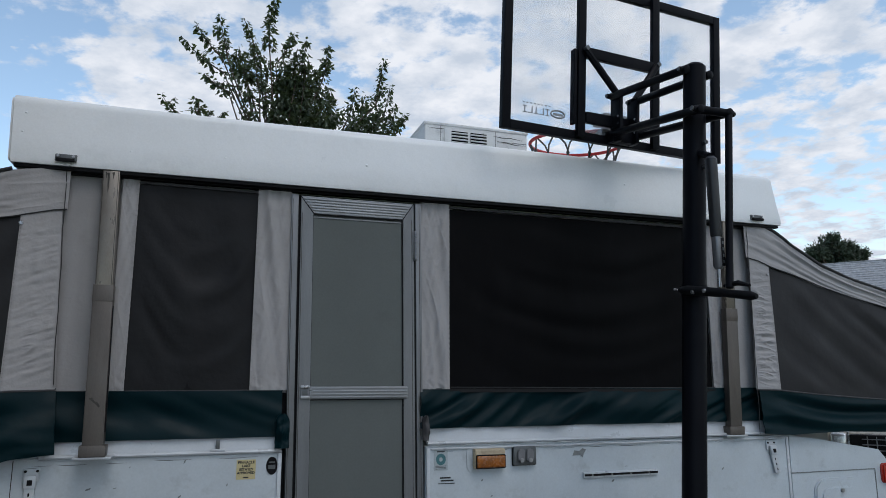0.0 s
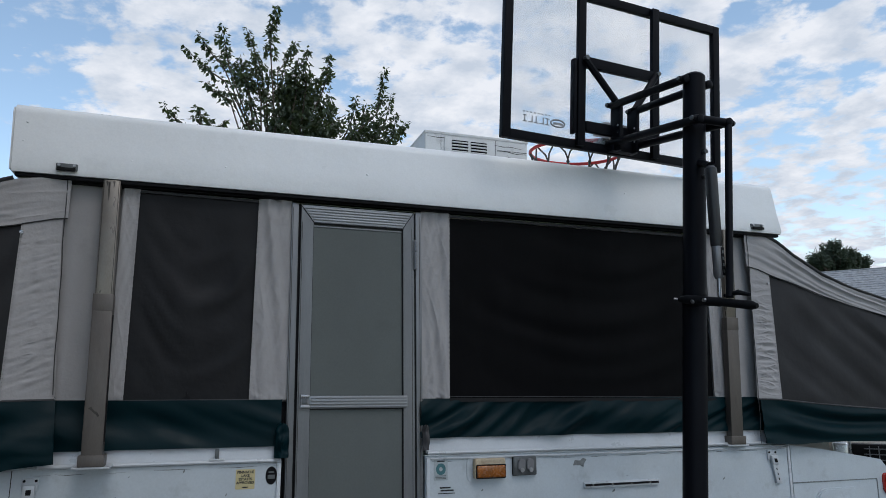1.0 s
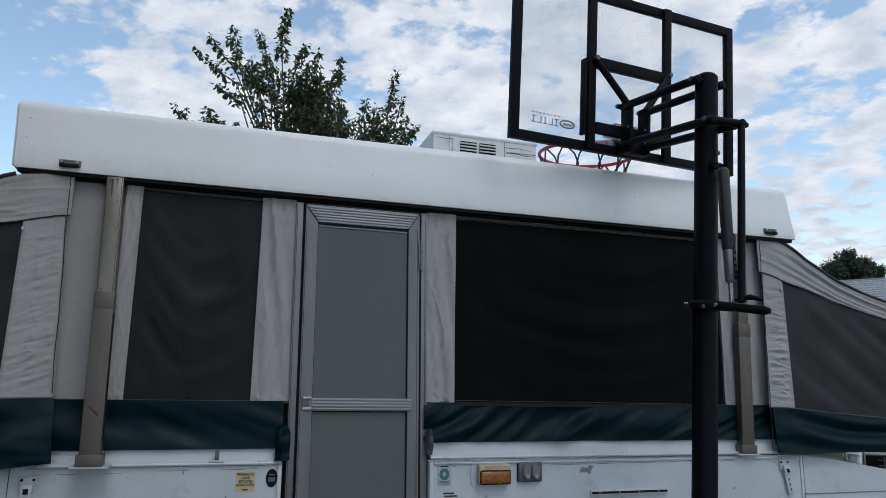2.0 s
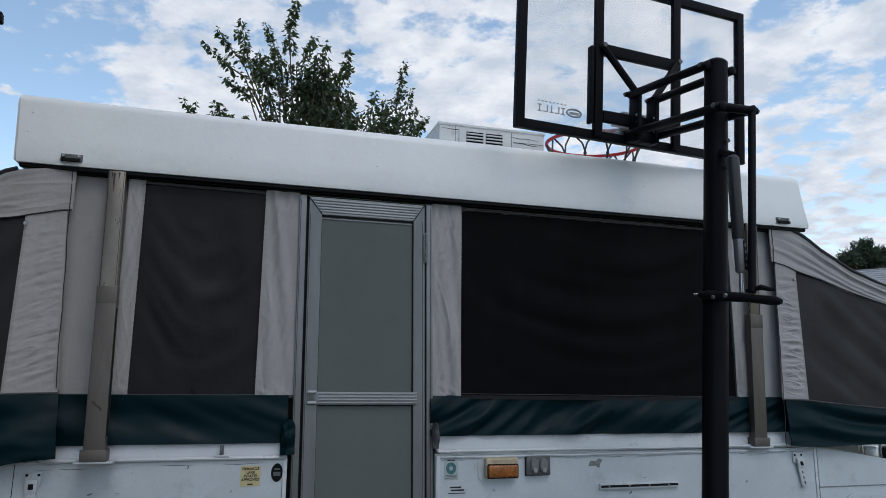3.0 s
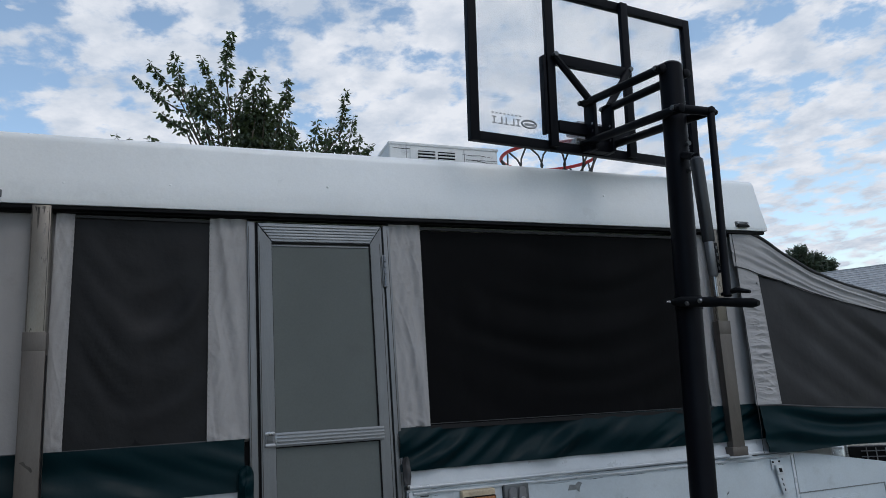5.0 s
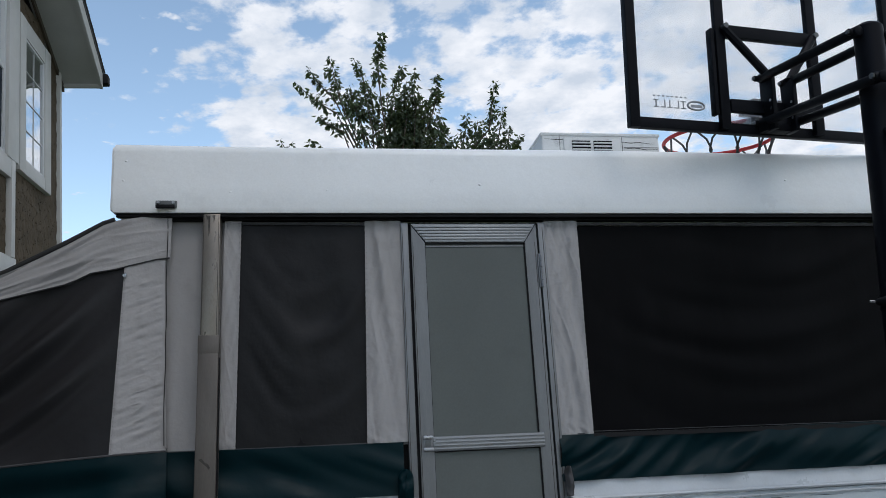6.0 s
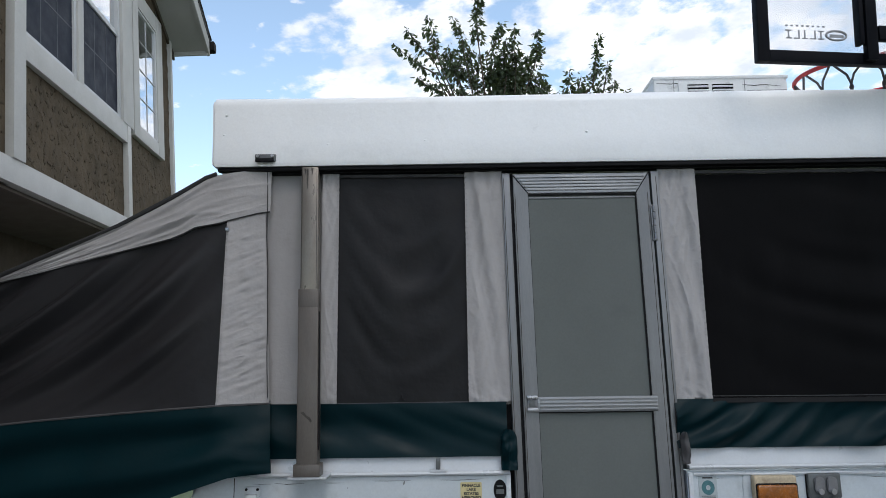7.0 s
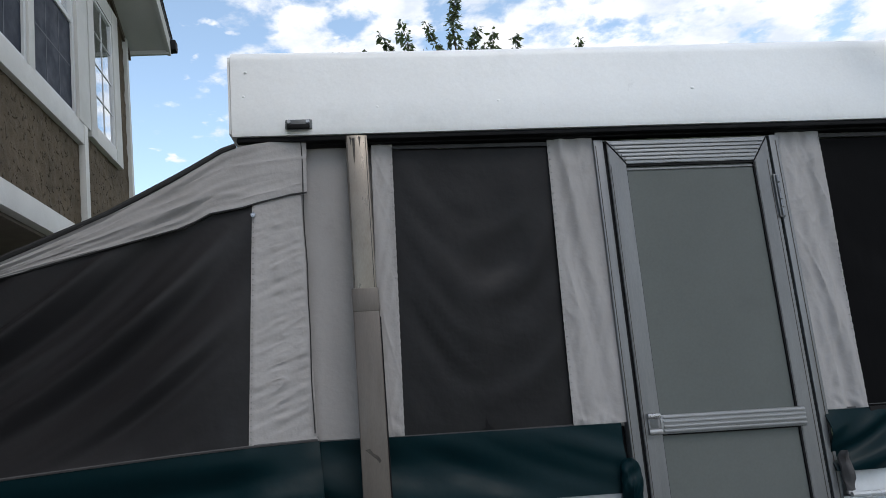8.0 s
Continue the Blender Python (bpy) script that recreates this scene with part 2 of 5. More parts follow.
M_GROUND = material("dry_lawn", (0.09, 0.115, 0.045), 0.95, vary=0.35, scale=0.6, fine_scale=60, bump=0.6, bump_scale=30, spots=(0.16, 0.13, 0.075), spot_amount=0.6)
M_TYRE = material("tyre_rubber", (0.022, 0.022, 0.023), 0.8, vary=0.2, scale=12)
M_CARPAINT = material("tan_car_paint", (0.40, 0.36, 0.30), 0.3, 0.1, vary=0.05, coat=0.5, bump=0)
M_HEADLAMP = material("headlamp_reflector", (0.45, 0.47, 0.48), 0.2, 0.6, vary=0.3, scale=20)


def leaf_material(name, colour, glow):
    m = bpy.data.materials.new(name)
    m.use_nodes = True
    t = m.node_tree
    p = t.nodes["Principled BSDF"]
    geo = t.nodes.new("ShaderNodeNewGeometry")
    ramp = t.nodes.new("ShaderNodeValToRGB")
    ramp.color_ramp.elements[0].color = (*[c * 0.5 for c in colour], 1)
    ramp.color_ramp.elements[1].color = (*[min(1, c * 1.5) for c in colour], 1)
    t.links.new(geo.outputs["Random Per Island"], ramp.inputs[0])
    t.links.new(ramp.outputs[0], p.inputs["Base Color"])
    p.inputs["Roughness"].default_value = 0.45
    tr = t.nodes.new("ShaderNodeBsdfTranslucent")
    tr.inputs["Color"].default_value = (*glow, 1)
    mx = t.nodes.new("ShaderNodeMixShader")
    mx.inputs[0].default_value = 0.25
    t.links.new(p.outputs[0], mx.inputs[1])
    t.links.new(tr.outputs[0], mx.inputs[2])
    t.links.new(mx.outputs[0], t.nodes["Material Output"].inputs["Surface"])
    return m


M_LEAF = leaf_material("cherry_leaf", (0.052, 0.072, 0.042), (0.16, 0.21, 0.06))
M_FARLEAF = leaf_material("dark_shade_tree_leaf", (0.055, 0.076, 0.050), (0.09, 0.12, 0.05))


def glass_material(name, tint, rough, haze):
    m = bpy.data.materials.new(name)
    m.use_nodes = True
    t = m.node_tree
    p = t.nodes["Principled BSDF"]
    p.inputs["Base Color"].default_value = (*tint, 1)
    p.inputs["Roughness"].default_value, p.inputs["Transmission Weight"].default_value, p.inputs["IOR"].default_value = rough, 1.0, 1.45
    if haze:
        d = t.nodes.new("ShaderNodeBsdfTranslucent")
        d.inputs["Color"].default_value = (0.9, 0.92, 0.94, 1)
        mx = t.nodes.new("ShaderNodeMixShader")
        n = t.nodes.new("ShaderNodeTexNoise")
        n.inputs["Scale"].default_value, n.inputs["Detail"].default_value = 2.2, 6.0
        r = t.nodes.new("ShaderNodeMapRange")
        r.inputs["To Min"].default_value, r.inputs["To Max"].default_value = haze * 0.6, haze * 1.4
        t.links.new(n.outputs[0], r.inputs["Value"])
        t.links.new(r.outputs[0], mx.inputs[0])
        t.links.new(p.outputs[0], mx.inputs[1])
        t.links.new(d.outputs[0], mx.inputs[2])
        t.links.new(mx.outputs[0], t.nodes["Material Output"].inputs["Surface"])
    return m


M_ACRYLIC = glass_material("clear_acrylic", (0.995, 0.998, 1.0), 0.0, 0.17)
M_ACRYLIC.node_tree.nodes["Principled BSDF"].inputs["IOR"].default_value = 1.25
M_GLASS = glass_material("window_glass", (0.86, 0.9, 0.92), 0.0, 0.0)


def mirror_coat(m, amount):
    """Coated panes mirror a good part of the sky."""
    t = m.node_tree
    gl = t.nodes.new("ShaderNodeBsdfGlossy")
    gl.inputs["Roughness"].default_value = 0.0
    gl.inputs["Color"].default_value = (0.93, 0.95, 0.97, 1)
    mx = t.nodes.new("ShaderNodeMixShader")
    mx.inputs[0].default_value = amount
    t.links.new(t.nodes["Principled BSDF"].outputs[0], mx.inputs[1])
    t.links.new(gl.outputs[0], mx.inputs[2])
    t.links.new(mx.outputs[0], t.nodes["Material Output"].inputs["Surface"])


mirror_coat(M_GLASS, 0.68)
M_PRINT = material("grey_printed_ink", (0.33, 0.335, 0.345), 0.6, vary=0.1, scale=40)


# ---------------------------------------------------------------- building helpers
def thing(name, label, category, m=DRIVE, group="", kind=""):
    ob = new(name)
    ob.matrix_world = m
    ob.empty_display_size = 0.2
    return tagged(ob, label, category, group, kind)


def part(name, bm, mat, parent, label="", smooth=True):
    me = bpy.data.meshes.new(name)
    bm.normal_update()
    bm.to_mesh(me)
    bm.free()
    me.materials.append(mat)
    if smooth:
        for f in me.polygons:
            f.use_smooth = True
        me.set_sharp_from_angle(angle=radians(38))
    ob = new(name, me)
    if parent:
        ob.parent = parent
    if label:
        ob["label"] = label
    return ob


def box(x0, x1, y0, y1, z0, z1, bevel=0.0, seg=2, bm=None, lean=None):
    """A box, bevelled, added to bm. lean: a function that moves each vertex."""
    b = bmesh.new()
    bmesh.ops.create_cube(b, size=1.0)
    for v in b.verts:
        v.co = Vector((x0 + (v.co.x + 0.5) * (x1 - x0), y0 + (v.co.y + 0.5) * (y1 - y0), z0 + (v.co.z + 0.5) * (z1 - z0)))
    if lean:
        for v in b.verts:
            v.co = lean(v.co)
    if bevel:
        bmesh.ops.bevel(b, geom=list(b.edges), offset=bevel, segments=seg, profile=0.6, affect="EDGES", clamp_overlap=True)
    return join(bm, b)


def join(bm, b):
    if bm is None:
        return b
    tmp = bpy.data.meshes.new("tmp")
    b.to_mesh(tmp)
    b.free()
    bm.from_mesh(tmp)
    bpy.data.meshes.remove(tmp)
    return bm


def tube(points, radius, seg=10, bm=None, caps=True):
    """A round bar along points; radius is one number or one for each point."""
    b = bmesh.new()
    pts = [Vector(p) for p in points]
    rad = radius if isinstance(radius, (list, tuple)) else [radius] * len(pts)
    rings, side = [], None
    for i, p in enumerate(pts):
        d = (pts[min(i + 1, len(pts) - 1)] - pts[max(i - 1, 0)]).normalized()
        if side is None:
            side = d.orthogonal().normalized()
        side = (side - d * side.dot(d)).normalized()
        up = d.cross(side)
        rings.append([b.verts.new(p + (side * math.cos(a) + up * math.sin(a)) * rad[i]) for a in (2 * math.pi * k / seg for k in range(seg))])
    for r0, r1 in zip(rings, rings[1:]):
        for k in range(seg):
            b.faces.new((r0[k], r0[(k + 1) % seg], r1[(k + 1) % seg], r1[k]))
    if caps:
        b.faces.new(list(reversed(rings[0])))
        b.faces.new(rings[-1])
    return join(bm, b)


def sheet(place, nx, nz, thick=0.004, bm=None):
    """A cloth of two skins; place(s, t) gives the point for s across and t up, both 0 to 1."""
    b = bmesh.new()
    front = [[b.verts.new(place(i / nx, j / nz)) for i in range(nx + 1)] for j in range(nz + 1)]
    rear = [[b.verts.new(v.co + Vector((0, thick, 0))) for v in row] for row in front]
    for j in range(nz):
        for i in range(nx):
            b.faces.new((front[j][i], front[j][i + 1], front[j + 1][i + 1], front[j + 1][i]))
            b.faces.new((rear[j][i], rear[j + 1][i], rear[j + 1][i + 1], rear[j][i + 1]))
    for i in range(nx):
        b.faces.new((front[0][i], rear[0][i], rear[0][i + 1], front[0][i + 1]))
        b.faces.new((front[nz][i], front[nz][i + 1], rear[nz][i + 1], rear[nz][i]))
    for j in range(nz):
        b.faces.new((front[j][0], front[j + 1][0], rear[j + 1][0], rear[j][0]))
        b.faces.new((front[j][nx], rear[j][nx], rear[j + 1][nx], front[j + 1][nx]))
    return join(bm, b)


def ripple(x, z, seed, sx, sz, amp):
    """Uneven folds: noise that is stretched along x or z."""
    return amp * noise.noise(Vector((x * sx, seed * 7.31, z * sz)))


def crease(x, z, seed, sx, sz, amp, sharp=4.0):
    """Thin sharp creases, as in stiff cloth that has been folded."""
    a = 1 - abs(2.2 * noise.noise(Vector((x * sx, seed * 3.7, z * sz))))
    b = 1 - abs(2.2 * noise.noise(Vector((x * sx * 1.9 + 5, seed * 2.1, z * sz * 1.9))))
    return -amp * (max(0, a) ** sharp + 0.5 * max(0, b) ** sharp)


def rounded(cx, cz, w, h, r, n=6):
    """The outline of a rounded rectangle in x and z."""
    out = []
    for k, (sx_, sz_) in enumerate(((1, 1), (-1, 1), (-1, -1), (1, -1))):
        for i in range(n + 1):
            a = math.pi / 2 * (k + i / n)
            out.append((cx + sx_ * (w / 2 - r) + r * math.cos(a), cz + sz_ * (h / 2 - r) + r * math.sin(a)))
    return out


def plate(outline, y0, y1, bm=None, bevel=0.0):
    """A flat plate with the outline (x, z), from y0 (its face) back to y1."""
    b = bmesh.new()
    face = b.faces.new([b.verts.new((x, y0, z)) for x, z in outline])
    got = bmesh.ops.extrude_face_region(b, geom=[face])
    for v in got["geom"]:
        if isinstance(v, bmesh.types.BMVert):
            v.co.y = y1
    bmesh.ops.recalc_face_normals(b, faces=list(b.faces))
    if bevel:
        ring = [e for e in b.edges if abs(e.verts[0].co.y - y0) < 1e-6 and abs(e.verts[1].co.y - y0) < 1e-6]
        bmesh.ops.bevel(b, geom=ring, offset=bevel, segments=2, affect="EDGES")
    return join(bm, b)


def words(text, size, x, y, z, mat, parent, name="lettering"):
    """Built-in letters as a mesh, standing in the x-z plane, centred on x."""
    cu = bpy.data.curves.new(name, "FONT")
    cu.body, cu.size, cu.align_x, cu.extrude, cu.offset = text, size, "CENTER", 0.0004, size * 0.04
    tmp = bpy.data.objects.new(name, cu)
    me = bpy.data.meshes.new_from_object(tmp)
    bpy.data.objects.remove(tmp)
    bpy.data.curves.remove(cu)
    me.transform(pose(x, y, z, 90, 0, 0))
    me.materials.clear()
    me.materials.append(mat)
    ob = new(name, me)
    ob.parent = parent
    return ob


# ---------------------------------------------------------------- ground
UP = DRIVE.to_3x3() @ Vector((0, 0, 1))


def lie(x, y):
    """The height of the sloping drive, which runs out level farther off."""
    k = 1 - min(1, max(0, (math.hypot(x, y) - 9) / 14))
    return -(UP.x * x + UP.y * y) / UP.z * k * k * (3 - 2 * k)


gb = bmesh.new()
rings = [0.01, 2, 4, 6, 8, 10, 12, 15, 18, 22, 27, 35, 50, 80, 140, 300, 700, 1500]
rows = []
for r in rings:
    rows.append([gb.verts.new((r * math.cos(a), r * math.sin(a), lie(r * math.cos(a), r * math.sin(a)) - 0.05)) for a in (2 * math.pi * k / 48 for k in range(48))])
for r0, r1 in zip(rows, rows[1:]):
    for k in range(48):
        gb.faces.new((r0[k], r1[k], r1[(k + 1) % 48], r0[(k + 1) % 48]))
gb.faces.new(list(reversed(rows[0])))
bmesh.ops.recalc_face_normals(gb, faces=list(gb.faces))
tagged(part("ground", gb, M_GROUND, None), "dry patchy lawn and soil round the driveway", "ground", kind="structure")

slab = thing("driveway", "dark weathered concrete driveway in jointed slabs", "driveway", kind="structure")
for i in range(4):
    for j in range(4):
        part("slab", box(-4.0 + i * 2.2, -1.81 + i * 2.2, -5.6 + j * 2.2, -3.41 + j * 2.2, -0.13, 0.0, 0.008), M_CONCRETE, slab)

# ---------------------------------------------------------------- pop-up camper
camper = thing("pop_up_camper", "raised white pop-up camper with grey and dark green canvas", "camper")

ROOF_L, ROOF_R, ROOF_LOW, ROOF_TOP, DEEP = -1.109, 2.721, 2.083, 2.378, 2.05


def roof_mesh():
    b = bmesh.new()
    nx, seg = 60, 6
    prof = [(-0.052, ROOF_LOW), (-0.058, ROOF_LOW + 0.02), (-0.05, ROOF_LOW + 0.11), (-0.042, ROOF_TOP - 0.046)]
    prof += [(-0.042 + 0.045 * (1 - math.cos(a)), ROOF_TOP - 0.046 + 0.044 * math.sin(a)) for a in (math.pi / 2 * k / seg for k in range(1, seg + 1))]
    prof += [(0.35, ROOF_TOP + 0.02), (1.0, ROOF_TOP + 0.03), (DEEP - 0.35, ROOF_TOP + 0.02), (DEEP - 0.05, ROOF_TOP - 0.02), (DEEP, ROOF_TOP - 0.08), (DEEP + 0.02, ROOF_LOW)]
    lines = []
    for i in range(nx + 1):
        s = i / nx
        row = []
        for y, z in prof:
            k = (z - ROOF_LOW) / (ROOF_TOP - ROOF_LOW)
            x0, x1 = ROOF_L - 0.014 * max(0, k), ROOF_R - 0.040 * max(0, k)
            x = x0 + (x1 - x0) * s
            dent = ripple(x, z, 1, 1.5, 4.0, 0.004) + ripple(x, z, 2, 0.5, 0.5, 0.006)
            row.append(b.verts.new((x, y + (dent if y < 0.02 else 0), z - (0.003 * math.sin(s * 9) if z > ROOF_TOP - 0.02 else 0))))
        lines.append(row)
    for r0, r1 in zip(lines, lines[1:]):
        for k in range(len(prof) - 1):
            b.faces.new((r0[k], r1[k], r1[k + 1], r0[k + 1]))
        b.faces.new((r0[0], r0[-1], r1[-1], r1[0]))
    b.faces.new(lines[0])
    b.faces.new(list(reversed(lines[-1])))
    bmesh.ops.recalc_face_normals(b, faces=list(b.faces))
    ends = [e for e in b.edges if e.is_manifold and {len(f.verts) for f in e.link_faces} == {4, len(prof)}]
    bmesh.ops.bevel(b, geom=ends, offset=0.010, segments=3, affect="EDGES", clamp_overlap=True)
    return b


roof = part("roof", roof_mesh(), M_ROOF, camper, "white moulded lift-up roof")
part("edge_seal", box(ROOF_L + 0.02, ROOF_R - 0.02, -0.046, -0.02, ROOF_LOW - 0.016, ROOF_LOW - 0.001, 0.004), M_DARK, roof, "black rubber seal strip")
# black strip that stands for the shadow gap below the roof
part("awning_channel", box(-0.89, 2.60, -0.020, 0.013, ROOF_LOW - 0.022, ROOF_LOW - 0.001, 0.002), M_DARK, camper, "dark strip that paints in the shadow gap under the roof edge")
for x, z, r in ((-1.062, 2.292, 0.004), (-1.068, 2.212, 0.004), (-1.072, 2.128, 0.004), (-0.665, 2.168, 0.005), (-0.290, 2.178, 0.005), (0.335, 2.205, 0.005), (1.02, 2.160, 0.005), (1.71, 2.235, 0.005), (2.38, 2.190, 0.005)):  # small raised rivet heads
    b = bmesh.new()
    bmesh.ops.create_icosphere(b, subdivisions=2, radius=r, matrix=Matrix.Translation((x, -0.0505, z)) @ Matrix.Diagonal((1.3, 0.5, 1, 1)))
    part("rivet", b, M_ROOF, roof)
for x0, x1 in ((-0.942, -0.862), (2.497, 2.582)):
    latch = part("roof_latch", box(x0, x1, -0.064, -0.05, ROOF_LOW + 0.016, ROOF_LOW + 0.046, 0.004), M_OUTLET, camper, "black latch on a grey plate with chrome rivets")
    part("hook", box(x0 + 0.006, x1 - 0.006, -0.078, -0.066, ROOF_LOW + 0.012, ROOF_LOW + 0.026, 0.003), M_DARK, latch)
    for x in (x0 + 0.012, x1 - 0.012):
        part("rivet", tube([(x, -0.066, ROOF_LOW + 0.036), (x, -0.074, ROOF_LOW + 0.036)], 0.0055, 8), M_CHROME, latch)

# lower body
SILL = 0.937


def body_panel(x0, x1, cut):
    b = bmesh.new()
    out = [(x0, 0.35), (x1, 0.35), (x1, SILL)]
    out += [(x0 + 0.09, SILL), (x0 + 0.04, SILL - 0.025), (x0, SILL - 0.085)] if cut else [(x0, SILL)]
    return plate(out, -0.03, 0.02, b, 0.006)


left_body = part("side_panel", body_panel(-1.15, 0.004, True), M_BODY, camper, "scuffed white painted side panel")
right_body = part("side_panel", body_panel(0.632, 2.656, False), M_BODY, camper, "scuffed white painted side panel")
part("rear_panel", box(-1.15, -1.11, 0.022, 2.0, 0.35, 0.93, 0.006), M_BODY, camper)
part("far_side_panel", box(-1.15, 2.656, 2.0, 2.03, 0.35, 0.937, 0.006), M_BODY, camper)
part("floor_pan", box(-1.14, 2.65, 0.0, 2.0, 0.33, 0.348), M_DARK, camper)
for x0, x1, lift in ((-0.90, 0.0, -0.004), (0.638, 2.60, 0.006)):
    b = sheet(lambda s, t: Vector((x0 + (x1 - x0) * s, -0.012 - 0.012 * (1 - t), SILL + lift + 0.006 + 0.066 * t)), 12, 3, 0.012)
    rail = part("top_rail", b, M_RAIL, camper, "white aluminium rail with a rolled lip")
    part("lip", tube([(x0 + (x1 - x0) * i / 12, -0.036, SILL + lift + 0.008) for i in range(13)], 0.008, 8), M_RAIL, rail)
part("panel_edge", box(0.634, 0.650, -0.037, -0.0285, 0.36, SILL - 0.004, 0.003), M_RAIL, right_body)
part("panel_edge", box(-0.014, 0.003, -0.037, -0.0285, 0.36, SILL - 0.004, 0.003), M_RAIL, left_body)
part("panel_joint", box(-0.985, -0.982, -0.0308, -0.0285, 0.36, SILL - 0.004, 0), M_STAIN, left_body)
part("panel_edge", box(2.639, 2.655, -0.036, -0.0285, 0.36, SILL - 0.004, 0.003), M_RAIL, right_body)
part("drip_bead", tube([(0.655 + 1.99 * i / 16, -0.034, SILL - 0.012 + 0.002 * math.sin(i * 2.1)) for i in range(17)], 0.005, 6), M_RAIL, right_body)

# rear of body: body jacks and wheels that carry the camper
for x in (-1.0, 2.5):
    for y in (0.15, 1.85):
        part("corner_jack", tube([(x, y, 0.0), (x, y, 0.02), (x, y, 0.02), (x, y, 0.36)], [0.07, 0.07, 0.022, 0.022], 10), M_DARK, camper)
for y in (0.1, 1.85):
    wheel = part("wheel", tube([(0.95, y - 0.08, 0.26), (0.95, y - 0.06, 0.26), (0.95, y + 0.06, 0.26), (0.95, y + 0.08, 0.26)], [0.23, 0.26, 0.26, 0.23], 28), M_TYRE, camper)
    part("rim", tube([(0.95, y - 0.086, 0.26), (0.95, y - 0.06, 0.26)], [0.14, 0.15], 20), M_CHROME, wheel)

# front box below the far bed
fb = bmesh.new()
out = [(2.659, 0.38), (3.31, 0.38), (3.35, 0.42), (3.35, 0.79), (3.30, 0.842), (2.90, 0.905), (2.659, 0.937)]
front_box = part("front_box", plate(out, -0.027, 1.98, fb, 0.008), M_BODY, camper, "sloping white storage box")
part("crease", box(2.665, 3.25, -0.0295, -0.026, 0.738, 0.743), M_BARE, front_box)
part("crease", box(3.246, 3.251, -0.0295, -0.026, 0.42, 0.737), M_BARE, front_box)
hatch = part("hatch", plate(rounded(2.975, 0.56, 0.34, 0.29, 0.075), -0.043, -0.026, None, 0.007), M_BODY, front_box, "rounded white access hatch")
part("hatch_lid", plate(rounded(2.975, 0.55, 0.27, 0.22, 0.055), -0.050, -0.042, None, 0.005), M_BODY, hatch)
part("knob", tube([(2.975, -0.05, 0.642), (2.975, -0.06, 0.642)], 0.010, 10), M_CHROME, hatch)
part("marker_lamp", plate(rounded(3.322, 0.715, 0.07, 0.11, 0.025), -0.048, -0.026, None, 0.008), M_REDLENS, camper, "red side marker lens")
part("stuff_sack", box(2.72, 3.24, 0.25, 0.6, 0.84, 0.965, 0.03), M_SOFFIT, front_box)

# lift posts; the rear one leans out towards its foot
for x, slope_, front, lean_y in ((-0.703, -0.026, 0.0, 0.082), (2.300, 0.036, 0.018, 0.0)):
    up = lambda c: Vector((c.x + (c.z - SILL) * slope_, c.y + 0.027 * (lean_y > 0) - lean_y * (2.08 - c.z), c.z))

    def bent(b):
        for v in b.verts:
            v.co = up(v.co)
        return b

    post = part("lift_post", box(x - 0.0365, x + 0.0365, -0.082 + front, -0.022, SILL + 0.02, 1.600, 0.004, 2, None, up), M_STRUT, camper, "taupe telescoping lift post")
    upper = part("upper_tube", box(x - 0.0325, x + 0.0325, -0.076 + front, -0.03, 1.59, ROOF_LOW - 0.003, 0.005, 2, None, up), M_STRUT2, post)
    for dx in (-0.0285, 0.0270):
        part("groove", bent(box(x + dx - 0.0011, x + dx + 0.0011, -0.0766 + front, -0.0745 + front, 1.604, ROOF_LOW - 0.006)), M_STAIN, upper)
    part("foot", box(x - 0.046, x + 0.046, -0.088 + front, -0.014, SILL + 0.012, SILL + 0.054, 0.004, 2, None, up), M_STRUT, post)
    part("base_plate", box(x - 0.066, x + 0.066, -0.068 - lean_y, -0.02, SILL + 0.004, SILL + 0.012, 0.002), M_RAIL, post)
    part("collar", box(x - 0.0372, x + 0.0372, -0.083 + front, -0.024, 1.535, 1.602, 0.002, 2, None, up), M_STRUT, post)
    part("edge_channel", box(x + 0.0362, x + 0.0400, -0.070 + front, -0.058 + front, SILL + 0.10, 1.52, 0.001, 2, None, up), M_DARK, post)
    for dx, z0, z1 in ((-0.010, 1.985, 2.070), (0.008, 2.040, 2.074), (-0.018, 2.045, 2.065)) if x < 0 else ((0.006, 1.99, 2.07),):
        xt = x + dx
        part("rust_streak", bent(plate([(xt, z0), (xt + 0.004, z0 + 0.02), (xt + 0.005, z1), (xt - 0.003, z1), (xt - 0.002, z0 + 0.03)], -0.0768 + front, -0.074 + front)), M_STAIN, post, "brown rust streak")
    if x < 0:
        part("stain", bent(plate([(x - 0.024, 1.163), (x - 0.012, 1.167), (x - 0.003, 1.154), (x + 0.010, 1.147), (x + 0.017, 1.134), (x + 0.012, 1.129), (x + 0.004, 1.139), (x - 0.009, 1.150)], -0.0828, -0.081)), M_STAIN, post, "dark scrape mark")

# canvas
SEAM = 1.187
TOPC = 2.075


def wall_canvas(x0, x1, seed, w0, w1):
    def place(s, t):
        x, z = x0 + (x1 - x0) * s, SEAM - 0.01 + (TOPC - SEAM + 0.01) * t
        return Vector((x, 0.014 + 0.062 * max(0, min(1, (x - w0) / 0.04, (w1 - x) / 0.04)) + ripple(x, z, seed, 7, 1.4, 0.014) + ripple(x, z, seed + 1, 22, 4, 0.006), z))
    return sheet(place, int((x1 - x0) * 60) + 4, 26)


canvas_l = part("canvas_wall", wall_canvas(-0.93, 0.02, 11, -0.64, -0.12), M_CANVAS, camper, "grey canvas wall with stitched hems")
canvas_r = part("canvas_wall", wall_canvas(0.58, 2.60, 12, 0.74, 2.24), M_CANVAS, camper, "grey canvas wall with stitched hems")


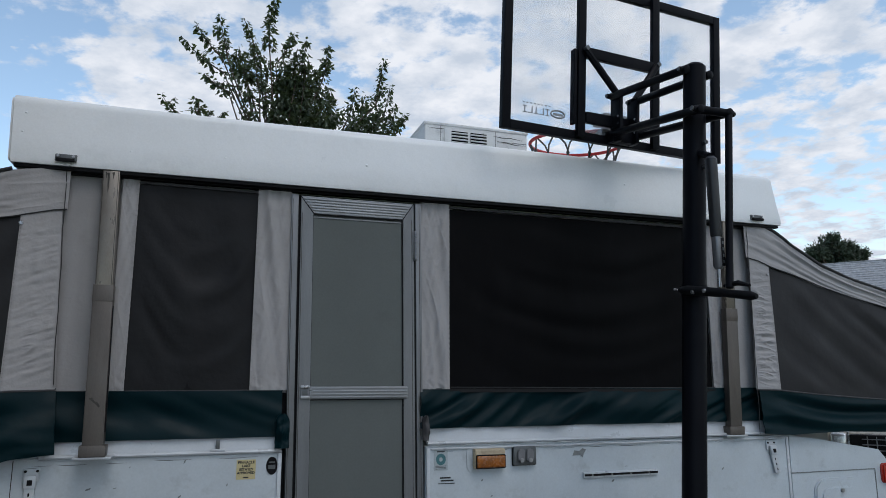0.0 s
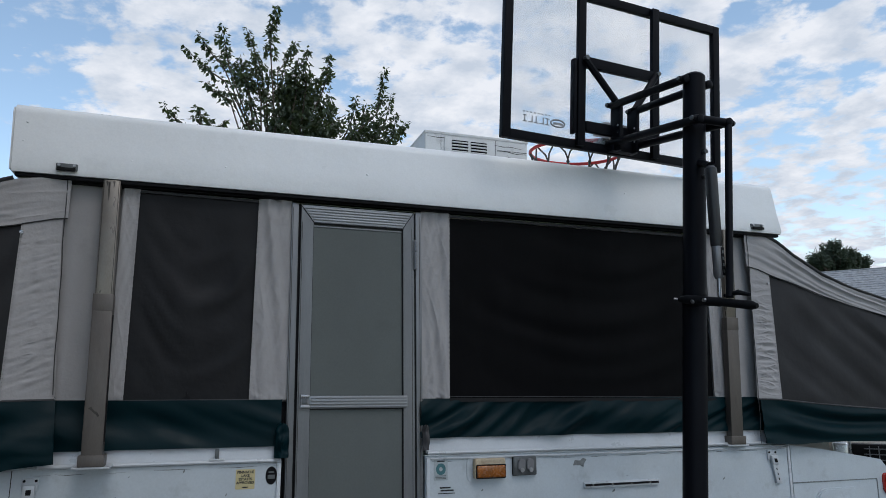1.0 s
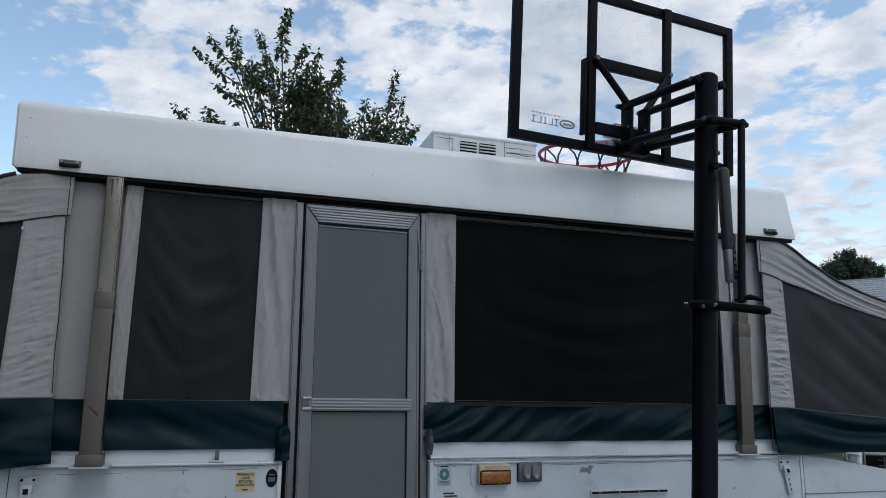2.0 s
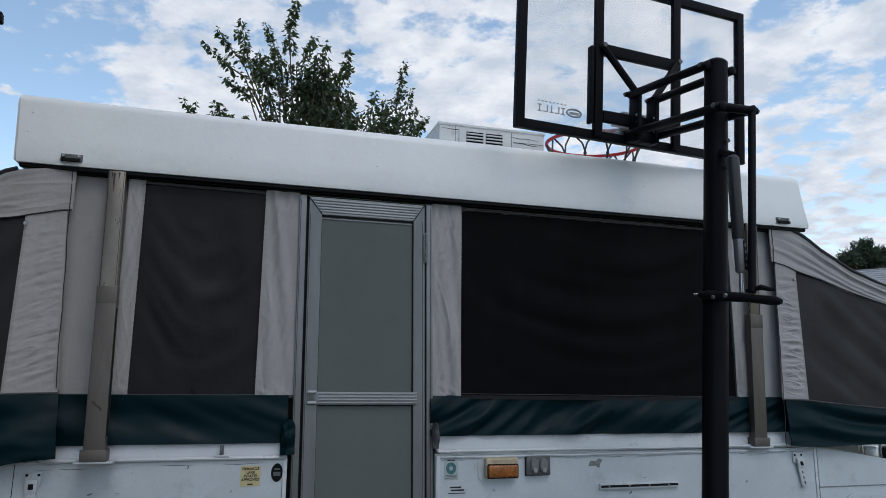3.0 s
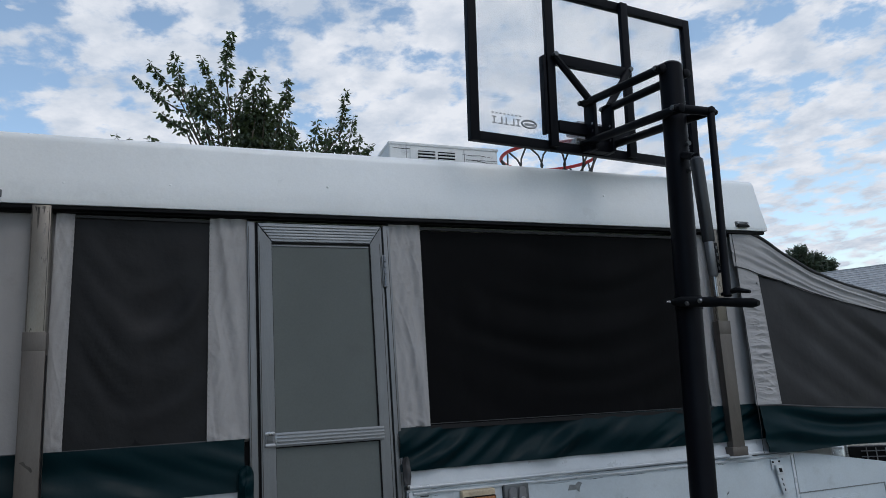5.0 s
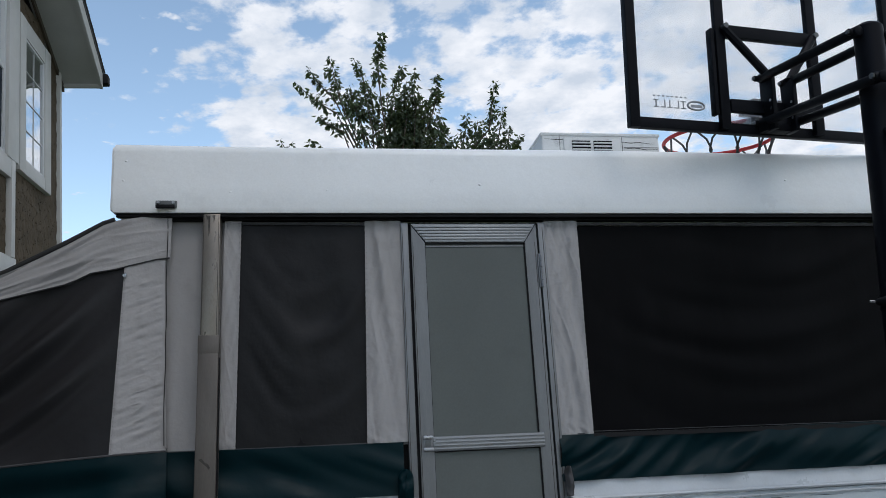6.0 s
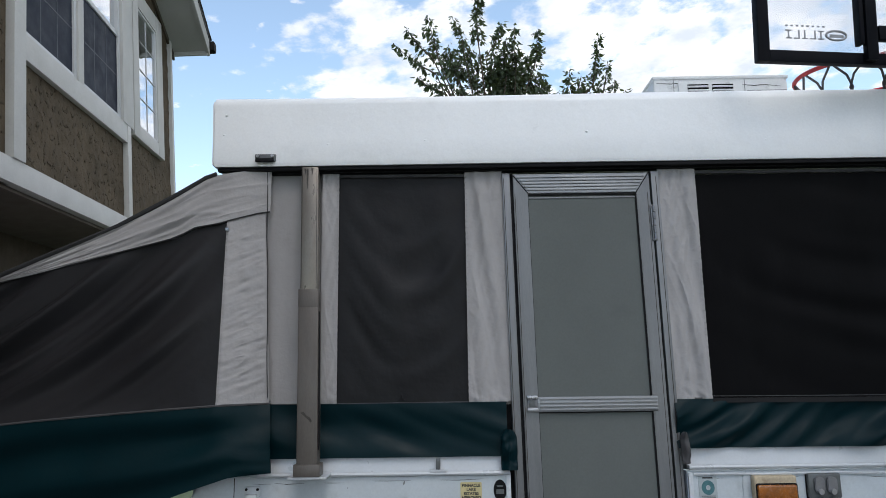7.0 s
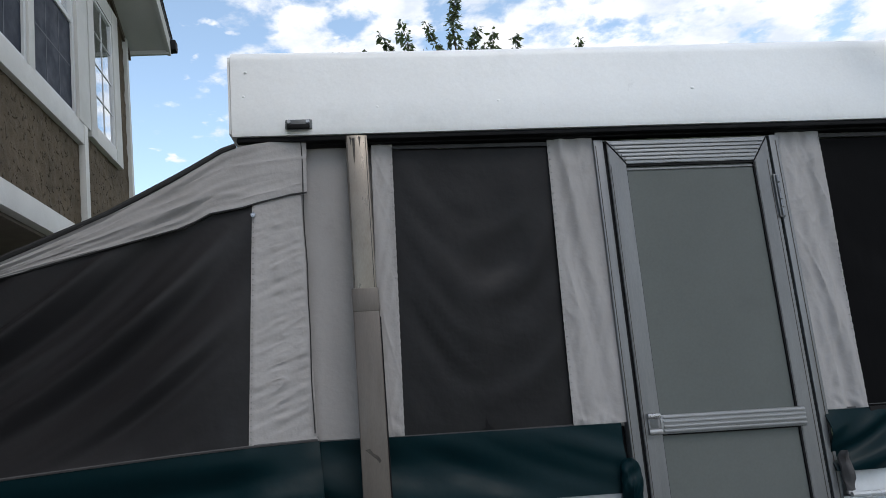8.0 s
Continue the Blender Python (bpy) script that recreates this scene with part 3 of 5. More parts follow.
def screen(x0, x1, z0, z1, seed, sag):
    """Dark window cloth that hangs in soft folds from its upper corners."""
    def place(s, t):
        x, z = x0 + (x1 - x0) * s, z0 + (z1 - z0) * t
        w = x1 - x0
        hang = math.sin(math.pi * s) ** 0.6 * math.sin(math.pi * t) ** 0.6
        drape = t - 1.15 * (s - 0.55) ** 2 + 0.05 * noise.noise(Vector((s * 3, t * 3, seed)))
        y = sag * hang * (noise.noise(Vector((drape * 7, s * 0.8, seed))) + 0.35 * noise.noise(Vector((drape * 13, s * 2.3 - t * 2, seed + 4))) + 0.5 * noise.noise(Vector((s * 4 + t * 1.5, t * 1.2, seed + 8))))
        edge = 0.0004 * math.sin(z * 230) if s in (0.0, 1.0) else 0.0
        return Vector((x + edge, 0.006 + max(-0.045, min(y, 0.050)), z))
    return sheet(place, 36, 46, 0.003)


win_l = part("window_flap", screen(-0.628, -0.137, SEAM + 0.002, 2.047, 21, 0.018), M_SCREEN, camper, "dark charcoal vinyl window cover")
win_r = part("window_flap", screen(0.748, 2.222, SEAM - 0.004, 2.040, 23, 0.018), M_MESH, camper, "black mesh window in the canvas wall")


part("stain", plate([(-0.405, 1.191), (-0.392, 1.203), (-0.389, 1.226), (-0.384, 1.205), (-0.368, 1.193)], 0.0030, 0.0055), M_DARK, win_l, "dark tear-shaped stain")


def hem(points, w, mat, parent, y=-0.004, name="hem"):
    """A flat tape along a line of points (x, z)."""
    def place(s, t):
        f = s * (len(points) - 1)
        i = min(int(f), len(points) - 2)
        a, c = points[i], points[i + 1]
        k = f - i
        x, z = a[0] + (c[0] - a[0]) * k, a[1] + (c[1] - a[1]) * k
        d = Vector((c[0] - a[0], c[1] - a[1])).normalized()
        o = (t - 0.5) * w
        return Vector((x - d.y * o, y + ripple(x, z, 31, 30, 30, 0.0015), z + d.x * o))
    return part(name, sheet(place, 8 * len(points), 2, 0.003), mat, parent)


def wild(x, z, seed):
    return max(0, min(1, 0.55 + 1.6 * noise.noise(Vector((x * 5, seed, z * 3.5)))))


def border(x0, x1, z0, z1, seed, amp, side, follow=0.0, name="canvas_border"):
    """A strip of grey canvas with wrinkles and a row of hem stitches beside a window."""
    def place(s, t):
        x, z = x0 + (x1 - x0) * s, z0 + (z1 - z0) * t
        e = min(1, 4 * s, 4 * (1 - s))
        w = ripple(x + 0.12 * z, z, seed, 24, 1.5, amp * 1.9) + ripple(x - 0.25 * z, z, seed + 3, 46, 7, amp * 0.7)
        w += crease(x + 0.22 * z, z, seed + 5, 15, 2.6, amp * 0.55, 5.0) * wild(x, z, seed) + crease(x * 0.7 - 0.5 * z, z, seed + 9, 20, 16, amp * 0.20) * wild(x, z, seed + 2)
        low = max(0, 1 - (z - z0) / 0.10)
        w += low * ripple(x + 0.9 * z, z, seed + 12, 34, 26, amp * 0.9)  # it bunches where it is tucked in
        ed = 0.0006 * math.sin(z * 260) * (1 if (s == 1.0) == (side > 0) and s in (0.0, 1.0) else 0)
        return Vector((x + ed + (follow * s if follow > 0 else -follow * (1 - s)) * (2.05 - z), -0.008 + w * (0.25 + 0.75 * e), z))
    ob = part(name, sheet(place, 34, 190, 0.003), M_CANVAS, camper, "wrinkled grey canvas border")
    xs = x1 - 0.005 if side > 0 else x0 + 0.005
    b = bmesh.new()
    n = int((z1 - z0) / 0.022)
    for i in range(n):
        z = z0 + (i + 0.5) * (z1 - z0) / n
        box(xs - 0.0022, xs + 0.0022, -0.0098, -0.004, z - 0.0014, z + 0.0014, 0, 1, b)
    tagged(part("stitching", b, M_STITCH, ob, smooth=False), kind="stuff")
    return ob


border(-0.140, 0.004, SEAM + 0.001, 2.074, 41, 0.0075, -1, 0.0145)
border(-0.690, -0.626, SEAM + 0.001, 2.074, 42, 0.005, 1)
border(0.607, 0.752, SEAM + 0.001, 2.074, 43, 0.0085, 1, -0.0145)
border(2.223, 2.305, SEAM - 0.006, 2.074, 44, 0.008, -1)
hem([(-0.93, SEAM - 0.002), (-0.4, SEAM - 0.003), (0.0, SEAM)], 0.010, M_SEAM, canvas_l)
hem([(0.61, SEAM), (0.75, SEAM)], 0.010, M_SEAM, canvas_r)
hem([(0.75, SEAM - 0.005), (1.4, SEAM - 0.008), (2.22, SEAM - 0.014)], 0.017, M_SCREEN, canvas_r, -0.021)
hem([(2.22, SEAM - 0.010), (2.5, SEAM - 0.012)], 0.010, M_SEAM, canvas_r)
# the two top hems are blackened to paint in the roof's shadow
hem([(-0.63, 2.053), (-0.13, 2.049)], 0.012, M_PIPING, win_l)
hem([(0.75, 2.049), (2.23, 2.044)], 0.012, M_PIPING, win_r)
hem([(0.75, SEAM + 0.010), (2.23, SEAM + 0.001)], 0.0024, M_SEAM, win_r, -0.010)


def skirt(x0, x1, seed, amp, way, wide=1.0):
    """Vinyl that is pulled aslant, in folds that run down from its upper edge."""
    def place(s, t):
        x = x0 + (x1 - x0) * s
        low = SILL + (0.060 if x0 < 0 else 0.079) + 0.0015 * noise.noise(Vector((x * 6, seed, 3)))
        z = low + (SEAM - low) * t
        d = x - way * t * (0.30 + 0.10 * math.sin(x * 2.3 + seed))
        a = noise.noise(Vector((d * 5.2 / wide, t * 0.9, seed)))
        b = 0.5 / wide * noise.noise(Vector((d * 12 / wide, t * 1.2, seed + 2)))
        y = -0.016 - 0.016 * (1 - t) + amp * 2.9 * (a + b) * math.sin(math.pi * min(1, 0.12 + 0.88 * t)) ** 0.7
        return Vector((x, y, z))
    return part("green_skirt", sheet(place, int((x1 - x0) * 130) + 8, 30), M_GREEN, camper, "dark green vinyl skirt with slanting folds")


skirt(-0.885, -0.004, 51, 0.0105, -1.6, 2.0)
skirt(0.606, 2.56, 52, 0.0150, 1)

# bed-end tents
LTOP = ([-2.7, -2.2, -1.712, -1.462, -1.265, -1.113, -0.9], [1.33, 1.52, 1.738, 1.845, 1.955, 2.046, 2.083])
LSTRIP = ([-2.7, -2.2, -1.708, -1.43, -1.226, -1.158, -1.066, -0.905], [1.44, 1.565, 1.682, 1.754, 1.806, 1.844, 1.86, 1.908])
LSEAM = ([-2.7, -1.659, -1.385, -1.196, -1.018, -0.85], [1.05, 1.145, 1.165, 1.178, 1.188, 1.191])
LLOW = ([-2.70, -1.9, -1.5, -1.226, -1.011, -0.843], [0.62, 0.74, 0.80, 0.87, 0.945, 0.964])
RTOP = ([2.45, 2.6, 2.677, 2.741, 2.797, 2.913, 2.99, 3.192, 3.478, 3.95], [2.085, 2.075, 2.047, 2.009, 1.97, 1.911, 1.869, 1.799, 1.734, 1.66])
RSTRIP = ([2.455, 2.493, 2.55, 2.636, 2.779, 2.975, 3.178, 3.464, 3.95], [1.893, 1.885, 1.874, 1.842, 1.807, 1.747, 1.696, 1.64, 1.57])
RSEAM = ([2.437, 2.597, 2.803, 3.08, 3.362, 3.95], [1.176, 1.172, 1.153, 1.132, 1.114, 1.08])
RLOW = ([2.441, 2.663, 2.817, 3.016, 3.336, 3.95], [0.952, 0.941, 0.946, 0.95, 0.94, 0.93])


def tent_y(x, z, side):
    """The bed pushes the canvas out a little towards its foot."""
    out = (-0.028 - 0.022 * max(0, min(1, (2.0 - z) / 0.85))) if side > 0 else (-0.045 - 0.055 * max(0, min(1, (2.0 - z) / 0.85)))
    near = max(0, min(1, (x + 1.03) / 0.15)) * max(0, min(1, (z - 1.0) / 0.2)) if side < 0 else 0  # its inner edge lies against the body
    return out + (-0.024 - out) * near


def tent(side, top, strip, seam, low, x_in, x_out, strip_in, strip_out):
    name = "bed_tent"
    z_at = lambda c, x: float(np.interp(x, c[0], c[1]))

    def dark(s, t):
        x = strip_out + (x_out - strip_out) * s
        a, c = z_at(seam, x), z_at(strip, x)
        z = a + (c - a) * t
        run = abs(x - strip_out)
        hang = max(0, math.sin(math.pi * t)) ** 0.6 * min(1, s * 6)
        if side > 0:
            d = run * 0.60 + t * 0.62
            fold = 0.014 * (noise.noise(Vector((d * 5.5, run * 0.6 - t * 0.3, 4))) + 0.45 * noise.noise(Vector((d * 11, run * 0.9, 7))))
        else:  # pulled aslant, in long folds that flatten towards the foot
            d = (z - 1.19) * 0.95 + run * (0.72 + 0.48 * t)
            main = noise.noise(Vector((d * 6.4, run * 0.5 - t * 0.5, 2)))
            nip = max(0, 1 - abs(3.2 * noise.noise(Vector((d * 5.0, run * 0.35, 8))))) ** 2  # pinched valleys between them
            fold = 0.066 * main + 0.026 * noise.noise(Vector((d * 14, run * 0.8, 5))) + 0.020 * nip
        y = tent_y(x, z, side) + fold * hang + ripple(x, z, 60 + side, 3, 3, 0.016) * min(1, s * 6)
        return Vector((x, y, z))

    ob = part(name, sheet(dark, 150, 80, 0.004), M_TENT, camper, "bed-end tent of charcoal window cloth with grey and green canvas")

    def grey(s, t):  # the pale band along the sloping top
        x = strip_in + (x_out - strip_in) * s
        a, c = z_at(strip, x), z_at(top, x)
        z = a + (c - a) * t
        pull = noise.noise(Vector((s * 2.6, t * 3.2 + s * 1.5, 64 + side))) + 0.6 * noise.noise(Vector((s * 5, t * 7, 65 + side)))
        y = tent_y(x, z, side) - 0.004 + 0.010 * pull * min(1, 0.25 + 3 * s) * (1 - 0.6 * t) + crease(s * 3 + t * 0.4, t, 66 + side, 1.2, 2.5, 0.003 if side > 0 else 0.007)
        d = t * 2.6 + s * (2.4 if side < 0 else 1.2)  # long creases run down and outwards from the roof corner
        long_fold = noise.noise(Vector((d * 2.1, s * 1.3, 67 + side))) + 0.45 * noise.noise(Vector((d * 4.6, s * 2.0, 68 + side)))
        y += (0.013 if side > 0 else 0.010) * long_fold * min(1, 0.2 + 5 * s) * min(1, 5 * t + 0.15) * min(1, 5 * (1 - t) + 0.1)
        return Vector((x, y, z))

    band = part("top_band", sheet(grey, 130, 36, 0.004), M_CANVAS, ob, "creased grey canvas band")

    def upright(s, t):  # the crinkled strip beside the body
        x = strip_in + (strip_out - strip_in) * s
        x += side * 0.035 * (t - 0.5) * (1 - s)
        a, c = z_at(seam, x), z_at(strip, x)
        z = a + (c - a) * t
        e = min(1, 5 * s, 5 * (1 - s)) * min(1, 8 * t, 8 * (1 - t))
        if side > 0:  # gathered on a tight thread: level wrinkles
            wr = ripple(x * 0.6 + z * 0.2, z, 71, 9, 46, 0.0065) + crease(x + 0.3 * z, z, 73, 9, 34, 0.0035) * (0.3 + 0.7 * math.sin(math.pi * s))
            return Vector((x, tent_y(x, z, side) - 0.006 + wr * e * 1.7 * (0.45 + 0.75 * (1 - t)), z))
        rows_ = 0.35 + 0.9 * max(math.exp(-((s - 0.08) / 0.12) ** 2), math.exp(-((s - 0.52) / 0.10) ** 2), 0.8 * math.exp(-((s - 0.93) / 0.10) ** 2))
        along, across = 0.90 * x + 0.44 * z, 0.90 * z - 0.44 * x  # short slanting wrinkles
        fine_ = ripple(along, across, 69, 15, 80, 0.0042) + ripple(along, across, 73, 9, 42, 0.0062)
        sharp = crease(along, across, 71, 8, 36, 0.0035, 5.0) * wild(x, z, 4)
        return Vector((x, tent_y(x, z, side) - 0.006 + (fine_ + sharp) * rows_ * e * 1.25 * (0.55 + 0.6 * (1 - t)), z))

    stripe = part("upright_strip", sheet(upright, 30, 220, 0.003), M_CANVAS, ob, "crinkled grey canvas strip")
    bm = bmesh.new()
    for i in range(44):
        t = (i + 0.5) / 44
        p = upright(0.965, t)
        box(p.x - 0.0022, p.x + 0.0022, p.y - 0.0025, p.y + 0.002, p.z - 0.0014, p.z + 0.0014, 0, 1, bm)
    tagged(part("stitching", bm, M_STITCH, stripe, smooth=False), kind="stuff")

    def green(s, t):
        x = strip_in + (x_out - strip_in) * s
        a, c = z_at(low, x), z_at(seam, x)
        z = a + (c - a) * t
        if side < 0:
            x += (0.022 + 0.03 * (1 - t)) * (1 - s) ** 8
        run = abs(x - strip_in)
        fold = math.sin(t * 9 + run * 3.2 + 2.2 * noise.noise(Vector((x * 1.5, 4 + side, t))))
        pucker = ripple(x * 0.5 + z, z, 80 + side, 18, 40, 0.008) * max(0, 1 - run * 4) * (1 - t)
        y = tent_y(x, z, side) - 0.006 + (-0.02 if side > 0 else -0.008) * (1 - t) + 0.025 * fold * math.sin(math.pi * t) * min(1, run * 5) + pucker * 1.6
        return Vector((x, y, z))

    skirt_ob = part("green_skirt", sheet(green, 70, 20, 0.004), M_GREEN, ob, "dark green vinyl skirt")

    def on(c, x, dz=0.0, dy=0.0):
        z = z_at(c, x) + dz
        return (x, tent_y(x, z, side) + dy, z)

    xs = [strip_in + (x_out - strip_in) * i / 40 for i in range(41)]
    part("edge_piping", tube([on(top, x, 0.006, -0.004) for x in [x_in + (x_out - x_in) * i / 40 for i in range(41)]], 0.009, 8), M_PIPING, ob, "black edge piping")
    part("seam_tape", tube([on(seam, x, 0.002, -0.006) for x in [strip_in - side * 0.018] + xs], 0.0042, 6), M_SEAM, skirt_ob)
    part("hem_cord", tube([on(strip, x, 0, -0.010) for x in xs], 0.0028, 6), M_PIPING, band)
    part("corner_cord", tube([(strip_in + side * 0.035 * (t - 0.5) - side * 0.002 + 0.004 * noise.noise(Vector((t * 7, 2.0, side))), tent_y(strip_in, 0.95 + 1.12 * t, side) - 0.008 + 0.002 * math.sin(t * 40), 0.95 + 1.12 * t) for t in (i / 30 for i in range(0 if side > 0 else 7, 31))], 0.0018, 6), M_PIPING, stripe)

    def cover(s, t):  # the sloping top, which bows up between its edges
        x = x_in + (x_out - x_in) * s
        z = z_at(top, x) + 0.006
        return Vector((x, tent_y(x, z, side) + 2.1 * t, z + 0.045 * math.sin(math.pi * t) * min(1, s * 3) + ripple(x, t, 88 + side, 3, 3, 0.01) * math.sin(math.pi * t)))

    b = bmesh.new()
    grid = [[b.verts.new(cover(i / 40, j / 16)) for i in range(41)] for j in range(17)]
    under = [[b.verts.new(v.co - Vector((0, 0, 0.005))) for v in r] for r in grid]
    for j in range(16):
        for i in range(40):
            b.faces.new((grid[j][i], grid[j][i + 1], grid[j + 1][i + 1], grid[j + 1][i]))
            b.faces.new((under[j][i], under[j + 1][i], under[j + 1][i + 1], under[j][i + 1]))
    bmesh.ops.recalc_face_normals(b, faces=list(b.faces))
    part("tent_top", b, M_CANVAS, ob, "grey canvas tent top")
    part("far_side", box(min(x_in, x_out), max(x_in, x_out), 2.03, 2.036, 0.9, 1.62), M_CANVAS, ob)
    part("end_wall", box(x_out - 0.003, x_out + 0.003, 0.0, 2.03, z_at(low, x_out) + 0.02, z_at(top, x_out) - 0.03), M_TENT, ob)
    part("bunk_board", box(min(x_in, x_out), max(x_in, x_out), 0.02, 2.0, 0.99, 1.02), M_BODY, ob)
    return ob


tent(-1, LTOP, LSTRIP, LSEAM, LLOW, -1.09, -2.70, -0.885, -1.040)
for x, y, z in ((-1.035, -0.066, 1.835), (-0.872, -0.012, 1.197), (2.60, -0.042, 1.80)):
    part("grommet", tube([(x, y, z), (x, y - 0.006, z)], 0.007, 12), M_CHROME, camper)
tent(1, RTOP, RSTRIP, RSEAM, RLOW, 2.60, 3.95, 2.472, 2.617)

# ---------------------------------------------------------------- camper door
LEAN = 0.0145  # the door hangs a little askew


def askew(co):
    return Vector((co.x + 0.005 + (2.05 - co.z) * LEAN, co.y, co.z))


def dbox(x0, x1, y0, y1, z0, z1, bevel=0.003):
    return box(x0, x1, y0, y1, z0, z1, bevel, 2, None, askew)


def dplate(outline, y0, y1):
    b = plate(outline, y0, y1, None, 0.002)
    for v in b.verts:
        v.co = askew(v.co)
    return b


door = part("door", dbox(0.034, 0.562, -0.004, 0.018, 0.45, 2.012), M_ALU, camper, "aluminium screen door with grey panels")
part("jamb", dbox(-0.001, 0.029, -0.022, 0.03, 0.45, 2.05), M_ALU, door)
part("jamb", dbox(0.572, 0.601, -0.022, 0.03, 0.45, 2.05), M_ALU, door)
# black fillers that give the shade between jambs and door
part("jamb_gap", dbox(0.0275, 0.043, -0.0075, 0.02, 0.45, 2.03, 0), M_DARK, door)
part("jamb_gap", dbox(0.566, 0.569, -0.014, 0.02, 0.45, 2.03, 0), M_DARK, door)
part("stile", dplate([(0.0415, 0.45), (0.096, 0.45), (0.096, 1.969), (0.0415, 2.040)], -0.019, -0.003), M_ALU, door)
part("stile", dplate([(0.513, 0.45), (0.565, 0.45), (0.565, 2.044), (0.513, 1.969)], -0.019, -0.003), M_ALU, door)
head = part("head_rail", dplate([(0.098, 1.9695), (0.511, 1.9695), (0.563, 2.046), (0.039, 2.046)], -0.0195, 0.0), M_RIBBED, door)
for i in range(5):
    z = 1.980 + i * 0.0125
    k = (z - 1.9695) / 0.0765
    part("ridge", dbox(0.101 - 0.059 * k, 0.508 + 0.052 * k, -0.0245, -0.019, z, z + 0.0075, 0.0015), M_RIBBED, head)
for x0, x1 in ((0.038, 0.097), (0.564, 0.512)):  # mitred corner joint
    part("mitre_joint", tube([askew(Vector((x0, -0.0190, 2.046))), askew(Vector((x1, -0.0190, 1.969)))], 0.0016, 6), M_DARK, head)
part("panel", dbox(0.094, 0.515, -0.010, -0.003, 1.20, 1.966, 0), M_PANE, door, "flat grey panel")
part("panel", dbox(0.094, 0.515, -0.010, -0.003, 0.50, 1.150, 0), M_PANE, door, "flat grey panel")
for z0, z1 in ((1.203, 1.966), (0.50, 1.149)):  # dark rubber beads round the panels; the thin left strips paint in a shadow
    part("gasket", dbox(0.0955, 0.0975, -0.0150, -0.009, z0, z1, 0), M_DARK, door)
    part("gasket", dbox(0.5075, 0.5135, -0.0165, -0.009, z0, z1, 0), M_DARK, door)
    part("gasket", dbox(0.0955, 0.5135, -0.0165, -0.009, z1 - 0.005, z1, 0), M_DARK, door)
part("glazing_bead", dbox(0.098, 0.509, -0.0135, -0.009, 1.949, 1.955, 0.001), M_ALU, door)
mid = part("mid_rail", dbox(0.092, 0.530, -0.026, -0.004, 1.148, 1.202), M_RIBBED, door)
for i in range(4):
    part("ridge", dbox(0.100, 0.528, -0.0305, -0.0255, 1.1535 + i * 0.0125, 1.1605 + i * 0.0125, 0.0018), M_RIBBED, mid)
handle = part("handle_plate", dbox(0.056, 0.092, -0.026, -0.018, 1.150, 1.208, 0.003), M_GREYMETAL, door, "small chrome latch")
part("recess", dbox(0.061, 0.084, -0.0275, -0.0255, 1.167, 1.191, 0.001), M_OUTLET, handle)
for z in (1.150, 1.194):
    part("lug", dbox(0.054, 0.093, -0.036, -0.025, z, z + 0.014, 0.004), M_CHROME, handle)
hinge = part("hinge", dbox(0.560, 0.578, -0.0285, -0.018, 1.776, 1.916, 0.002), M_ALU, door)
for i in range(5):
    part("knuckle", tube([askew(Vector((0.570, -0.031, 1.780 + i * 0.027))), askew(Vector((0.570, -0.031, 1.803 + i * 0.027)))], 0.006, 8), M_GREYMETAL, hinge)
for x in (0.0465, 0.5545):  # pressed grooves along the stiles
    part("groove", dbox(x - 0.0011, x + 0.0011, -0.0196, -0.0185, 0.46, 1.968, 0), M_STAIN, door)
for x in (0.0045, 0.5905):
    part("groove", dbox(x - 0.0013, x + 0.0013, -0.0226, -0.0215, 0.46, 2.03, 0), M_STAIN, door)
# black sheet in place of the shade behind the frame
part("door_gap", box(0.0, 0.632, 0.021, 0.045, 0.36, 2.06), M_DARK, camper, "black sheet that stands for the shade behind the door frame")


def flap(x0, x1, z0, z1, mat, seed, label):
    def place(s, t):
        x = x0 + (x1 - x0) * (0.5 + (s - 0.5) * (1 if t < 0.75 else math.sqrt(max(0.05, 1 - ((t - 0.75) / 0.25) ** 2))))
        z = z0 + (z1 - z0) * t
        return Vector((x, -0.052 - 0.010 * math.sin(math.pi * s) + ripple(x, z, seed, 40, 26, 0.014) + crease(x, z, seed, 22, 12, 0.006), z))
    return part("corner_flap", sheet(place, 16, 30, 0.008), mat, camper, label)


flap(-0.030, 0.028, 0.952, 1.092, M_GREEN, 91, "folded dark green vinyl corner flap")
flap(0.612, 0.640, 0.965, 1.075, M_SEAM, 92, "folded grey canvas corner flap")

# ---------------------------------------------------------------- fittings on the body
Y = -0.0305
lamp = part("marker_lamp", box(0.853, 1.003, -0.066, Y, 0.834, 0.922, 0.010, 3), M_AMBERBASE, camper, "amber marker lamp in a yellowed base")
part("lens_seat", plate(rounded(0.930, 0.866, 0.146, 0.062, 0.008), -0.0675, -0.060, None, 0.001), M_DARK, lamp)
part("lens", box(0.861, 0.999, -0.075, -0.060, 0.840, 0.892, 0.007, 3), M_AMBER, lamp, "amber ribbed lens")
part("sealant", plate(rounded(0.920, 0.875, 0.19, 0.115, 0.03), Y - 0.003, Y, None, 0.001), M_BODY, lamp)
part("outlet_gasket", box(1.047, 1.167, -0.036, Y, 0.839, 0.929, 0.003), M_DARK, camper)
outlet = part("outlet_box", box(1.050, 1.164, -0.052, Y, 0.842, 0.926, 0.006), M_OUTLET, camper, "grey twin weatherproof outlet cover")
for x in (1.085, 1.129):
    lid = part("lid", plate(rounded(x, 0.888, 0.036, 0.056, 0.015), -0.062, -0.051, None, 0.003), M_GREYMETAL, outlet)
    part("spring", tube([(x, -0.062, 0.866), (x, -0.068, 0.866)], 0.010, 10), M_CHROME, lid)
